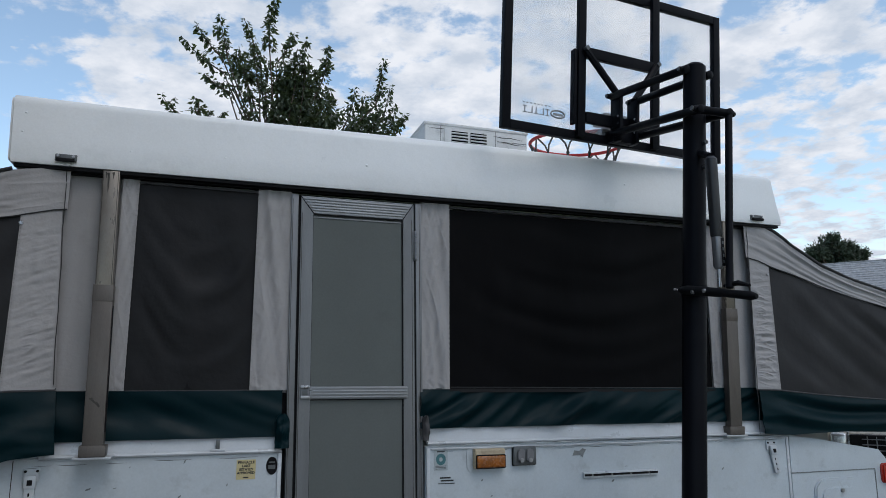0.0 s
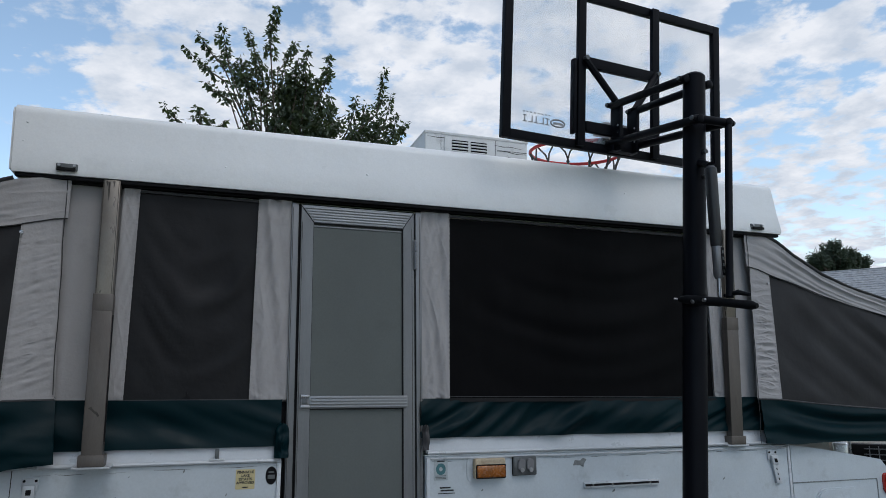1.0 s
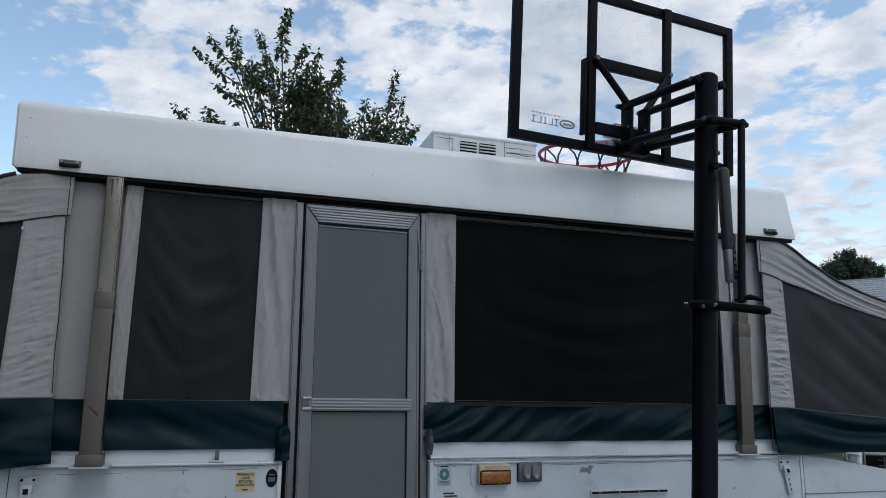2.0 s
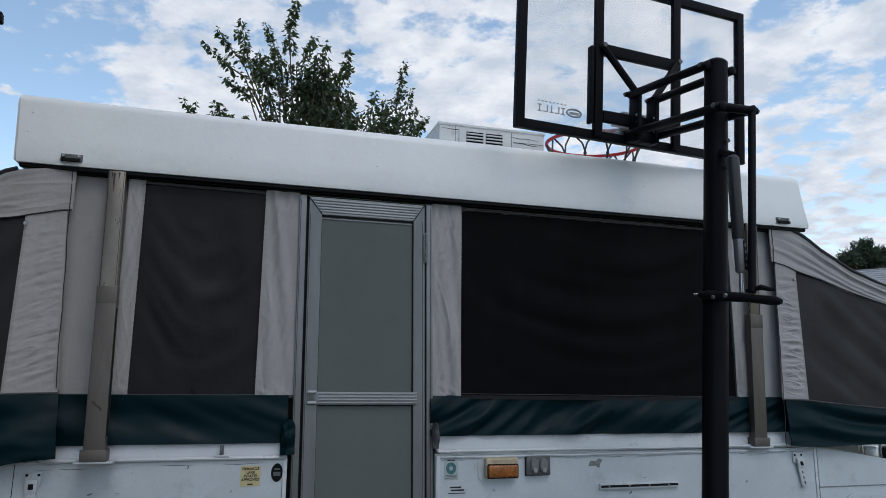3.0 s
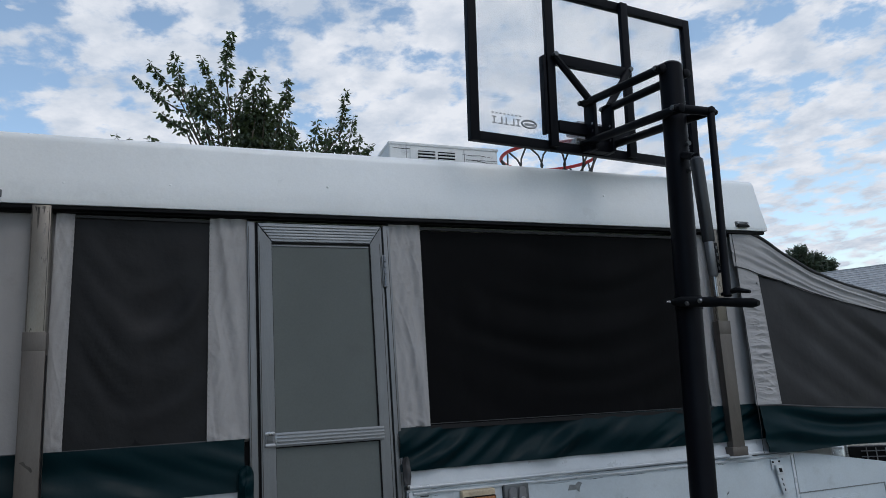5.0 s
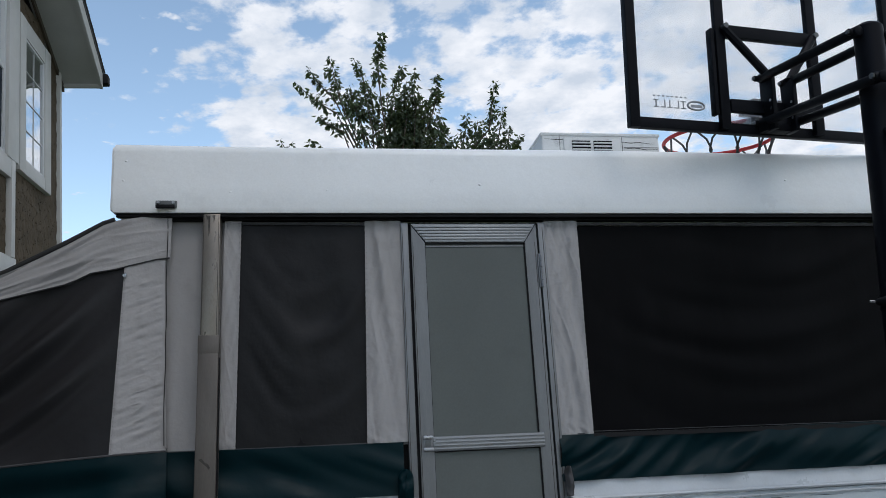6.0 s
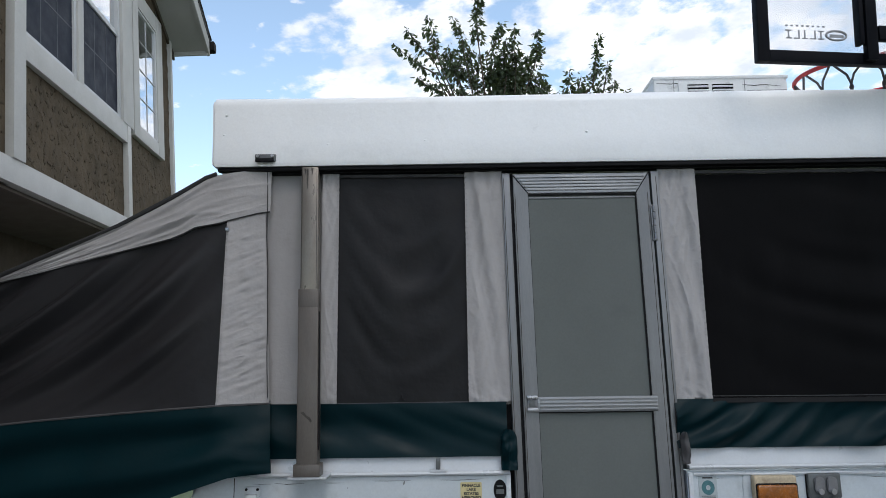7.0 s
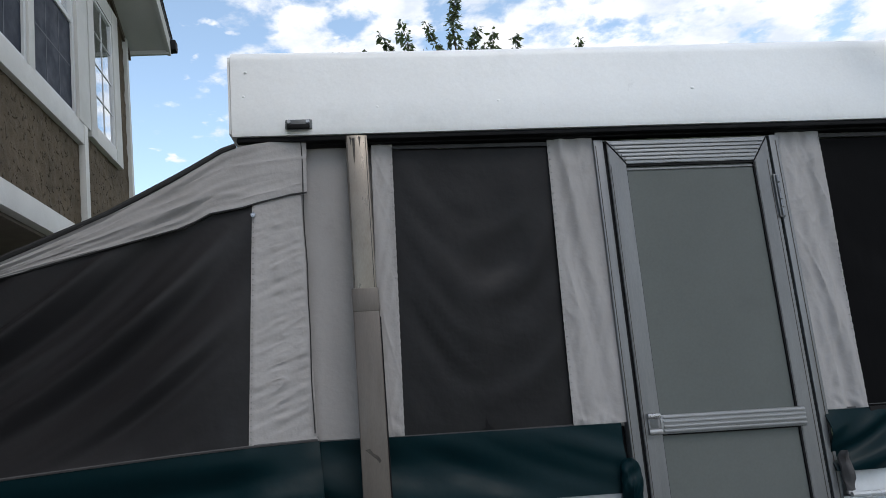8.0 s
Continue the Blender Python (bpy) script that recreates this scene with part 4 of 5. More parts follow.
bar = part("grab_bar", box(1.414, 1.829, -0.044, Y, 0.770, 0.796, 0.003), M_RAIL, camper, "slim aluminium awning track")
part("groove", box(1.418, 1.825, -0.0455, -0.0435, 0.778, 0.788, 0), M_DARK, bar)
for i in range(4):
    x = 1.46 + i * 0.105
    part("screw", tube([(x, -0.0455, 0.783), (x, -0.048, 0.783)], 0.004, 8), M_CHROME, bar)
part("paint_chip", plate([(1.363, 0.874), (1.374, 0.898), (1.402, 0.895), (1.418, 0.907), (1.437, 0.900), (1.424, 0.885), (1.418, 0.864), (1.406, 0.875)], Y - 0.0018, Y + 0.001), M_BARE, camper, "bare metal patch of flaked paint")
for x, zt, lean_ in ((2.535, 0.912, 0.20), (-0.915, 0.905, 0.0)):
    clip = part("hold_down_clip", box(x - 0.030, x + 0.026, -0.040, Y, zt - 0.048, zt, 0.004), M_RAIL, camper, "pale metal hold-down clip")
    tilt = lambda c: Vector((c.x + (zt - c.z) * lean_, c.y, c.z))
    part("buckle", box(x - 0.024, x + 0.018, -0.054, -0.038, zt - 0.072, zt - 0.024, 0.006, 2, None, tilt), M_RAIL, clip)
    part("slot", box(x - 0.012, x + 0.006, -0.0555, -0.052, zt - 0.060, zt - 0.040, 0.002, 2, None, tilt), M_DARK, clip)
    part("strap", box(x - 0.022, x + 0.014, -0.046, -0.034, zt - 0.165, zt - 0.060, 0.003, 2, None, tilt), M_RAIL, clip)
    for k in range(3):
        part("slot", box(x - 0.007, x - 0.001, -0.0472, -0.044, zt - 0.100 - k * 0.025, zt - 0.088 - k * 0.025, 0.001, 2, None, tilt), M_DARK, clip)
    for dx in (-0.022, 0.018):
        part("screw", tube([(x + dx, -0.040, zt - 0.010), (x + dx, -0.0435, zt - 0.010)], 0.005, 8), M_DARK, clip)
rng = random.Random(4)
for a0, a1 in ((-0.92, -0.03), (0.66, 2.66)):  # broken sealant along the top edge of the panels
    x = a0
    while x < a1:
        n = rng.uniform(0.04, 0.16)
        z = SILL - 0.022 + rng.uniform(-0.003, 0.004)
        if x + n < a1:
            part("sealant_crack", tube([(x, -0.0305, z), (x + n * 0.4, -0.0308, z - rng.uniform(0, 0.004)), (x + n, -0.0305, z + rng.uniform(-0.002, 0.003))], [0.0004, 0.0011, 0.0004], 5), rng.choice((M_BARE, M_STAIN, M_STAIN)), left_body if a1 < 0 else right_body)
        x += n + rng.uniform(0.01, 0.12)
for pts in ([(0.842, 0.934), (0.838, 0.915), (0.845, 0.898), (0.840, 0.872), (0.848, 0.846)], [(0.820, 0.926), (0.836, 0.920), (0.850, 0.925)], [(0.996, 0.900), (1.012, 0.880), (1.008, 0.850), (1.018, 0.838)], [(0.845, 0.846), (0.870, 0.826), (0.905, 0.822)]):
    part("sealant_crack", tube([(x, -0.0305, z) for x, z in pts], [0.0005] + [0.0017] * (len(pts) - 2) + [0.0005], 5), M_STAIN, right_body)
peg = part("rail_bracket", box(-0.285, -0.225, -0.046, -0.02, SILL + 0.010, SILL + 0.018, 0.002), M_RAIL, camper)
part("peg", box(-0.263, -0.247, -0.044, -0.028, SILL + 0.016, SILL + 0.055, 0.002), M_OUTLET, peg)

yellow = part("sticker", plate(rounded(-0.139, 0.870, 0.076, 0.078, 0.003, 2), Y - 0.0016, Y + 0.001), M_YELLOW, camper, "faded yellow approval sticker with black words")
for k, line in enumerate(("PINNACLE", "LAKE", "ESTATES", "APPROVED")):
    words(line, 0.0140, -0.139, Y - 0.0019, 0.8935 - k * 0.0138, M_INK, yellow)
part("date_bar", box(-0.150, -0.128, Y - 0.0022, Y - 0.001, 0.836, 0.841), M_INK, yellow)
badge = part("round_badge", plate([(-0.036 + 0.023 * math.cos(a), 0.881 + 0.036 * math.sin(a)) for a in (2 * math.pi * k / 28 for k in range(28))], Y - 0.003, Y + 0.001, None, 0.001), M_DARK, camper, "small black oval badge with grey marks")
part("bar_mark", box(-0.050, -0.022, Y - 0.0042, Y - 0.002, 0.868, 0.884), M_OUTLET, badge)
part("bar_mark", box(-0.047, -0.025, Y - 0.0042, Y - 0.002, 0.892, 0.898), M_OUTLET, badge)
pale = part("sticker", plate(rounded(0.702, 0.878, 0.064, 0.092, 0.002, 2), Y - 0.0016, Y + 0.001), M_PALE, camper, "pale blue sticker with a teal ring")
part("ring", plate([(0.702 + 0.023 * math.cos(a), 0.880 + 0.025 * math.sin(a)) for a in (2 * math.pi * k / 24 for k in range(24))], Y - 0.0024, Y - 0.001), M_TEAL, pale)
part("disc", plate([(0.702 + 0.008 * math.cos(a), 0.880 + 0.009 * math.sin(a)) for a in (2 * math.pi * k / 24 for k in range(24))], Y - 0.0030, Y - 0.002), M_PALE, pale)
part("line", box(0.684, 0.720, Y - 0.0024, Y - 0.001, 0.911, 0.916), M_INK, pale)
for k in range(3):
    part("line", box(0.677, 0.727, Y - 0.0024, Y - 0.001, 0.838 + k * 0.006, 0.8405 + k * 0.006), M_OUTLET, pale)
decal = part("dealer_decal", box(0.698, 0.748, Y - 0.0016, Y + 0.0005, 0.797, 0.803), M_INK, camper, "small dark dealer marks")
part("line", box(0.702, 0.762, Y - 0.0016, Y + 0.0005, 0.785, 0.791), M_INK, decal)
part("line", box(0.690, 0.768, Y - 0.0016, Y + 0.0005, 0.774, 0.777), M_INK, decal)
rng = random.Random(12)
for i in range(16):  # short scratches and runs on the paint
    x = rng.choice((rng.uniform(-0.8, -0.2), rng.uniform(0.8, 2.6)))
    z = rng.uniform(0.70, 0.91)
    w, h = rng.uniform(0.004, 0.02), rng.uniform(0.002, 0.02)
    part("scratch", plate([(x, z), (x + w, z + h * 0.3), (x + w * 1.2, z + h), (x + w * 0.3, z + h * 0.6)], Y - 0.0012, Y + 0.001), M_BARE, left_body if x < 0.3 else right_body)

# ---------------------------------------------------------------- air conditioner on the roof
AC_X, AC_Y, AC_Z = 0.036, 0.05, 0.082  # set on a low gasket on the crowned roof


def abox(x0, x1, y0, y1, z0, z1, *a):
    return box(x0 + AC_X, x1 + AC_X, y0 + AC_Y, y1 + AC_Y, z0 + AC_Z, z1 + AC_Z, *a)


ac = part("air_conditioner", abox(0.786, 1.447, 0.59, 1.45, ROOF_TOP - 0.05, 2.640, 0.012, 3), M_AC, camper, "boxy white rooftop air conditioner")
part("lid", abox(0.781, 1.452, 0.584, 1.456, 2.628, 2.645, 0.006), M_AC, ac)
part("grille_frame", abox(0.905, 1.22, 0.580, 0.592, 2.46, 2.612, 0.005), M_AC, ac)
for x0, x1 in ((0.950, 1.052), (1.070, 1.172)):
    vent = part("vent", abox(x0, x1, 0.576, 0.5815, 2.50, 2.597, 0), M_DARK, ac, "dark louvred vent")
    for k in range(5):
        part("slat", abox(x0 - 0.001, x1 + 0.001, 0.569, 0.5785, 2.504 + k * 0.019, 2.512 + k * 0.019, 0.002, 1), M_AC, vent)
for x in (0.885, 1.235):
    part("panel_joint", abox(x - 0.0015, x + 0.0015, 0.5885, 0.5905, 2.40, 2.625, 0), M_BARE, ac)
part("panel_joint", abox(1.245, 1.44, 0.5885, 0.5905, 2.565, 2.568, 0), M_BARE, ac)

for pts in ([(1.25, 2.652), (1.31, 2.646), (1.36, 2.650), (1.44, 2.641)], [(1.27, 2.612), (1.33, 2.618), (1.40, 2.608), (1.465, 2.611)], [(1.235, 2.580), (1.30, 2.576), (1.35, 2.583), (1.39, 2.578)], [(0.83, 2.664), (0.90, 2.660), (0.97, 2.665)]):
    part("paint_crack", tube([(x + 0.008, 0.5895 + AC_Y, z + 0.028) for x, z in pts], [0.0006, 0.0022, 0.0018, 0.0006][:len(pts)], 5), M_STAIN, ac)

# ---------------------------------------------------------------- basketball hoop
BW, BH, BZ = 1.372, 0.838, 2.402  # a 54-inch board
hoop = thing("basketball_hoop", "black portable basketball hoop with a clear backboard and red rim", "basketball hoop")
LOCAL = pose(1.623, -0.136, BZ) @ pose(0, 0, 0, 4.27, 0.29, 6.0) @ pose(0, 0, -BZ)  # u across the board, v away over the camper


def hp(u, v, z):
    return LOCAL @ Vector((u, v, z))


def hbox(u0, u1, v0, v1, z0, z1, bevel=0.003):
    return box(u0, u1, v0, v1, z0, z1, bevel, 2, None, lambda c: LOCAL @ c)


board = part("backboard", hbox(-BW / 2 + 0.03, BW / 2 - 0.03, 0.006, 0.014, BZ + 0.03, BZ + BH - 0.03, 0), M_ACRYLIC, hoop, "clear acrylic backboard panel", smooth=False)
board.visible_shadow = False
F = 0.044
for args in ((-BW / 2, -BW / 2 + F, BZ, BZ + BH), (BW / 2 - F, BW / 2, BZ, BZ + BH)):
    part("frame_side", hbox(args[0], args[1], -0.018, 0.018, args[2], args[3]), M_BLACK, hoop)
for z in (BZ, BZ + BH - F):
    part("frame_rail", hbox(-BW / 2 + F, BW / 2 - F, -0.0175, 0.0175, z, z + F), M_BLACK, hoop)
for u in (-0.256, 0.212):
    part("upright_bar", hbox(u - 0.022, u + 0.022, -0.045, -0.0185, BZ + 0.01, BZ + BH - 0.01), M_BLACK, hoop)
part("mount_plate", hbox(-0.300, -0.283, -0.040, -0.004, BZ + 0.07, BZ + 0.455), M_BLACK, hoop)
part("cross_bar", hbox(-0.23, 0.19, -0.050, -0.02, BZ + 0.418, BZ + 0.472), M_BLACK, hoop)
part("cross_bar", hbox(-0.23, 0.19, -0.048, -0.02, BZ + 0.085, BZ + 0.14), M_BLACK, hoop)
for u in (-0.245, 0.208):
    part("diagonal_brace", tube([hp(u, -0.052, BZ + 0.455), hp(-0.055 if u < 0 else 0.035, -0.085, BZ + 0.225)], 0.018, 8), M_BLACK, hoop)
    part("bolt", tube([hp(u, -0.05, BZ + 0.457), hp(u, -0.075, BZ + 0.457)], 0.012, 8), M_OUTLET, hoop)
for u in (-0.062, 0.042):
    br = part("bracket", hbox(u - 0.010, u + 0.010, -0.105, -0.03, BZ + 0.002, BZ + 0.245), M_BLACK, hoop)
    for k in range(3):
        part("hole", tube([hp(u - 0.011, -0.09, BZ + 0.06 + k * 0.035), hp(u + 0.011, -0.09, BZ + 0.06 + k * 0.035)], 0.006, 8), M_CHROME, br)
part("bracket_web", hbox(-0.085, 0.065, -0.075, -0.02, BZ + 0.004, BZ + 0.060), M_BLACK, hoop)

# pole, leaning a little downhill
PR = 0.0485
POLE_TOP = 2.615
at_pole = lambda z: Vector((1.609 + (z - 1.4) * 0.061, -0.66 - (z - 1.4) * 0.019, z))
part("pole", tube([at_pole(0.05), at_pole(1.620), at_pole(1.625), at_pole(POLE_TOP - 0.010), at_pole(POLE_TOP)], [PR + 0.0008, PR + 0.0008, PR, PR, PR - 0.008], 28), M_BLACK, hoop, "thick black steel pole")
part("pole_cap", tube([at_pole(POLE_TOP), at_pole(POLE_TOP + 0.007)], [PR - 0.008, PR - 0.02], 24), M_DARK, hoop)
part("base", box(1.16, 1.91, -1.10, -0.45, 0.0, 0.17, 0.05, 3), M_DARK, hoop, "black plastic water base")
# lift arms: the upper pair ends at the pole, the lower pair runs on behind it to a cross bar
ARMS = (((1.619, -0.693, 2.583), (1.554, -0.206, 2.640)), ((1.742, -0.690, 2.574), (1.683, -0.190, 2.627)),
        ((1.605, -0.785, 2.362), (1.555, -0.168, 2.451)), ((1.745, -0.795, 2.358), (1.690, -0.160, 2.448)))
for a, c in ARMS:
    a, c = Vector(a), Vector(c)
    d = (c - a).normalized()
    arm = part("lift_arm", tube([a - d * 0.022, a - d * 0.018, c, c + d * 0.012], [0.012, 0.0190, 0.0190, 0.012], 14), M_BLACK, hoop)
    for q in (a, c):
        part("pivot", tube([q + Vector((-0.027, 0, 0)), q + Vector((0.027, 0, 0))], 0.0125, 10), M_DARK, arm)
        part("nut", tube([q + Vector((-0.034, 0, 0)), q + Vector((-0.026, 0, 0))], 0.0085, 6), M_OUTLET, arm)
for z, y in ((2.580, -0.691), (2.385, -0.690)):
    part("cross_bolt", tube([Vector((1.612, y, z)), Vector((1.752, y, z - 0.007))], 0.012, 10), M_BLACK, hoop)
tail = part("tail_bar", tube([Vector((1.578, -0.784, 2.364)), Vector((1.600, -0.785, 2.363)), Vector((1.745, -0.796, 2.357)), Vector((1.772, -0.798, 2.356))], [0.012, 0.0185, 0.0185, 0.014], 12), M_BLACK, hoop)
for e in (Vector((1.578, -0.784, 2.364)), Vector((1.772, -0.798, 2.356))):
    part("end_nut", tube([e + Vector((-0.008, 0, 0)), e + Vector((0.008, 0, 0))], 0.011, 6), M_OUTLET, tail)
part("height_rod", tube([Vector((1.748, -0.800, 2.355)), Vector((1.600, -0.900, 1.585))], 0.0150, 12), M_BLACK, hoop, "black steel height rod")
S0, S1 = Vector((1.596, -0.850, 2.120)), Vector((1.597, -0.850, 1.665))
SM = S0.lerp(S1, 0.70)
strut = part("gas_spring", tube([S0 + Vector((0, 0, 0.012)), S0, SM, SM - Vector((0, 0, 0.006))], [0.014, 0.0245, 0.0225, 0.0200], 16), M_SLEEVE, hoop, "dark grey counterbalance spring sleeve")
part("inner_tube", tube([SM, S1 + Vector((0, 0, 0.01)), S1], [0.0195, 0.0195, 0.013], 14), M_GREYMETAL, strut, "pale grey inner spring tube")
part("label", box(S1.x + 0.004, S1.x + 0.0185, S1.y - 0.0208, S1.y - 0.008, S1.z + 0.012, S1.z + 0.125, 0.002), M_DARK, strut, "black label with pale marks")
for k in range(4):
    part("label_line", box(S1.x + 0.008, S1.x + 0.015, S1.y - 0.0216, S1.y - 0.020, S1.z + 0.022 + 0.026 * k, S1.z + 0.034 + 0.026 * k, 0), M_OUTLET, strut)
part("piston_rod", tube([S1, Vector((1.595, -0.850, 1.592))], 0.008, 10), M_CHROME, strut)
part("link_plate", tube([at_pole(2.20) + Vector((0.0, -0.030, 0)), Vector((1.597, -0.848, 2.134))], 0.0150, 10), M_BLACK, hoop)
for z in (2.13, 2.24):
    c = at_pole(z) + Vector((0.012, -PR, 0))
    part("bolt", tube([c, c + Vector((0, -0.016, 0))], 0.010, 8), M_OUTLET, hoop)
# the lift lever points back from the pole
grip = part("lift_handle", tube([Vector((1.556, -0.655, 1.603)), Vector((1.560, -0.700, 1.597)), Vector((1.592, -0.850, 1.572)), Vector((1.596, -0.860, 1.570)), Vector((1.626, -0.985, 1.546)), Vector((1.632, -1.006, 1.542))],
                                [0.012, 0.0200, 0.0185, 0.0160, 0.0175, 0.010], 14), M_DARK, hoop, "black foam-covered lift handle")
part("trigger", tube([Vector((1.600, -0.870, 1.596)), Vector((1.616, -0.930, 1.602)), Vector((1.622, -0.985, 1.586))], [0.006, 0.011, 0.006], 8), M_DARK, grip)
part("pin", tube([Vector((1.530, -0.648, 1.606)), Vector((1.560, -0.655, 1.604))], 0.004, 8), M_CHROME, grip)
for y in (-0.742, -0.800):
    x = 1.556 + (-0.655 - y) * 0.2
    part("bolt", tube([(x - 0.030, y, 1.584), (x - 0.014, y, 1.584)], 0.008, 8), M_CHROME, grip)
part("clamp_band", tube([at_pole(1.572), at_pole(1.622)], PR + 0.004, 24), M_BLACK, hoop)

# rim and net, over the camper's roof
RZ, RR, RV = BZ + 0.103, 0.255, 0.375
rim_pts = [hp(RR * math.sin(a), RV - RR * math.cos(a), RZ) for a in (2 * math.pi * k / 48 for k in range(49))]
rim = part("rim", tube(rim_pts, 0.0094, 10, None, False), M_RED, hoop, "worn red steel rim")
part("rim_bracket", hbox(-0.09, 0.09, 0.018, 0.075, RZ - 0.055, RZ - 0.012), M_GREYMETAL, rim)
for u in (-0.13, 0.13):
    part("rim_brace", tube([hp(u * 0.6, 0.05, RZ - 0.015), hp(u * 1.25, 0.17, RZ - 0.012)], 0.009, 8), M_RED, rim)
part("spring_housing", hbox(-0.075, 0.075, 0.016, 0.12, RZ + 0.02, RZ + 0.075, 0.008), M_GREYMETAL, rim)
for k in range(12):
    for s in (-1, 1):
        pts = []
        for j in range(9):
            t = j / 8
            a = 2 * math.pi * (k + s * 0.5 * math.sin(t * math.pi * 2) + 0.04 * s) / 12
            r = RR * (1 - 0.42 * t ** 0.8)
            pts.append(hp(r * math.sin(a), RV - r * math.cos(a), RZ - 0.004 - 0.40 * t))
        part("net_cord", tube(pts, 0.0050, 5), M_NET, rim)
# printed mark on the board, mirrored because it is seen from behind
logo = part("printed_mark", plate(rounded(0.0, 0.0, 0.001, 0.001, 0.0002, 1), 0, 0.0005), M_PRINT, hoop, "grey printed maker's mark on the clear board")
for k in range(5):
    u = -0.565 + k * 0.032
    part("block", hbox(u, u + 0.024, 0.0045, 0.0058, BZ + 0.098, BZ + 0.103, 0), M_PRINT, logo)
    part("block", hbox(u + (0.018 if k % 2 else 0.009), u + (0.024 if k % 2 else 0.015), 0.0045, 0.0058, BZ + 0.098, BZ + 0.133, 0), M_PRINT, logo)
    if k in (0, 4):
        part("block", hbox(u, u + 0.024, 0.0045, 0.0058, BZ + 0.128, BZ + 0.133, 0), M_PRINT, logo)
for k in range(8):
    part("block", hbox(-0.565 + k * 0.021, -0.555 + k * 0.021, 0.0045, 0.0058, BZ + 0.146, BZ + 0.152, 0), M_PRINT, logo)
part("oval", tube([hp(-0.365 + 0.040 * math.cos(a), 0.004, BZ + 0.116 + 0.018 * math.sin(a)) for a in (2 * math.pi * k / 28 for k in range(29))], 0.0045, 6, None, False), M_PRINT, logo)
part("oval_bar", hbox(-0.39, -0.335, 0.0035, 0.0055, BZ + 0.108, BZ + 0.120, 0), M_PRINT, logo)

# ---------------------------------------------------------------- the house beside the drive
HOUSE = pose(-2.360, 2.363, 0, 0, 0, 5.57)
house = thing("house", "two-storey house with brown stucco and off-white trim, upper floor overhanging", "house", HOUSE)


# local: x outwards from the wall, y along it, z up
def wbox(u0, u1, o0, o1, z0, z1, bevel=0.004):
    return box(o0, o1, u0, u1, z0, z1, bevel)


U0, U1 = -5.5, 1.19
EAVE = 4.30
RISE = 0.47


def wall_piece(u0, u1, z0, z1, name="wall", mat=None, o0=-0.18, o1=0.0, label=""):
    """A piece of stucco wall with trowelled lumps on its face."""
    b = bmesh.new()
    nu, nz = max(2, int((u1 - u0) / 0.012)), max(2, int((z1 - z0) / 0.012))
    if nu * nz > 9000:
        nu, nz = 8, 8
    g = []
    for j in range(nz + 1):
        row = []
        for i in range(nu + 1):
            u, z = u0 + (u1 - u0) * i / nu, z0 + (z1 - z0) * j / nz
            ridge = max(0, 1 - abs(3 * noise.noise(Vector((u * 7 + z * 3, z * 9, 1.3))))) ** 3 * max(0, 0.3 + 1.5 * noise.noise(Vector((u * 5, z * 5, 7.7))))
            lump = 0.005 * ridge + noise.noise(Vector((u * 11, z * 11, 2.2))) * 0.006 + noise.noise(Vector((u * 30, z * 24, 4.2))) * 0.004
            row.append(b.verts.new((o1 + (lump if nu > 8 else 0), u, z)))
        g.append(row)
    for j in range(nz):
        for i in range(nu):
            b.faces.new((g[j][i], g[j][i + 1], g[j + 1][i + 1], g[j + 1][i]))
    edge = [g[0][i] for i in range(nu + 1)] + [g[j][nu] for j in range(1, nz + 1)] + [g[nz][i] for i in range(nu - 1, -1, -1)] + [g[j][0] for j in range(nz - 1, 0, -1)]
    rear = [b.verts.new((o0, v.co.y, v.co.z)) for v in edge]
    n = len(edge)
    for i in range(n):
        b.faces.new((edge[i], rear[i], rear[(i + 1) % n], edge[(i + 1) % n]))
    b.faces.new(list(reversed(rear)))
    bmesh.ops.recalc_face_normals(b, faces=list(b.faces))
    return part(name, b, mat or M_STUCCO, house, label)


TOP = 4.62
wall_piece(-1.53, -0.01, 2.45, 3.06, label="trowelled brown stucco panel")
wall_piece(0.08, U1, 2.343, 3.20, label="trowelled brown stucco panel")
wall_piece(0.83, U1, 3.20, EAVE + 0.07, label="trowelled brown stucco panel")
wall_piece(0.08, 0.83, 4.28, 4.55, label="trowelled brown stucco panel")
wall_piece(U0, -1.60, 2.343, TOP + 0.9, label="brown stucco wall")
wall_piece(-1.60, 0.08, 4.50, TOP + 0.15)
part("side_wall", box(-4.0, -0.18, 0.96, 1.14, 0.0, EAVE), M_STUCCO, house)
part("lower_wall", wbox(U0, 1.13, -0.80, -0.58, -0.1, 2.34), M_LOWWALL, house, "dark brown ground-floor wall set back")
part("underside", wbox(U0, U1, -0.60, -0.02, 2.325, 2.343, 0), M_UNDER, house, "plain brown underside of the overhang")
part("back_wall", box(-4.2, -4.0, U0, 1.15, 0.0, EAVE), M_STUCCO, house)
part("near_wall", box(-4.0, -0.18, U0, U0 + 0.18, 0.0, EAVE + 0.6), M_STUCCO, house)
# added room shell, its dimness painted into M_ROOM
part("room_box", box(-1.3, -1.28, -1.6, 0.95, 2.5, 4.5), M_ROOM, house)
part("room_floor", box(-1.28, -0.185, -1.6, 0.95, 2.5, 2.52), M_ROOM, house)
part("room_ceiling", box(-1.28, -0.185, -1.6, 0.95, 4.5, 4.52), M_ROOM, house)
part("band_board", wbox(U0, 0.09, -0.02, 0.034, 2.343, 2.470), M_TRIM, house, "off-white band board")
part("sill_board", wbox(-1.53, -0.02, 0.0, 0.036, 3.025, 3.165), M_TRIM, house, "off-white sill board")
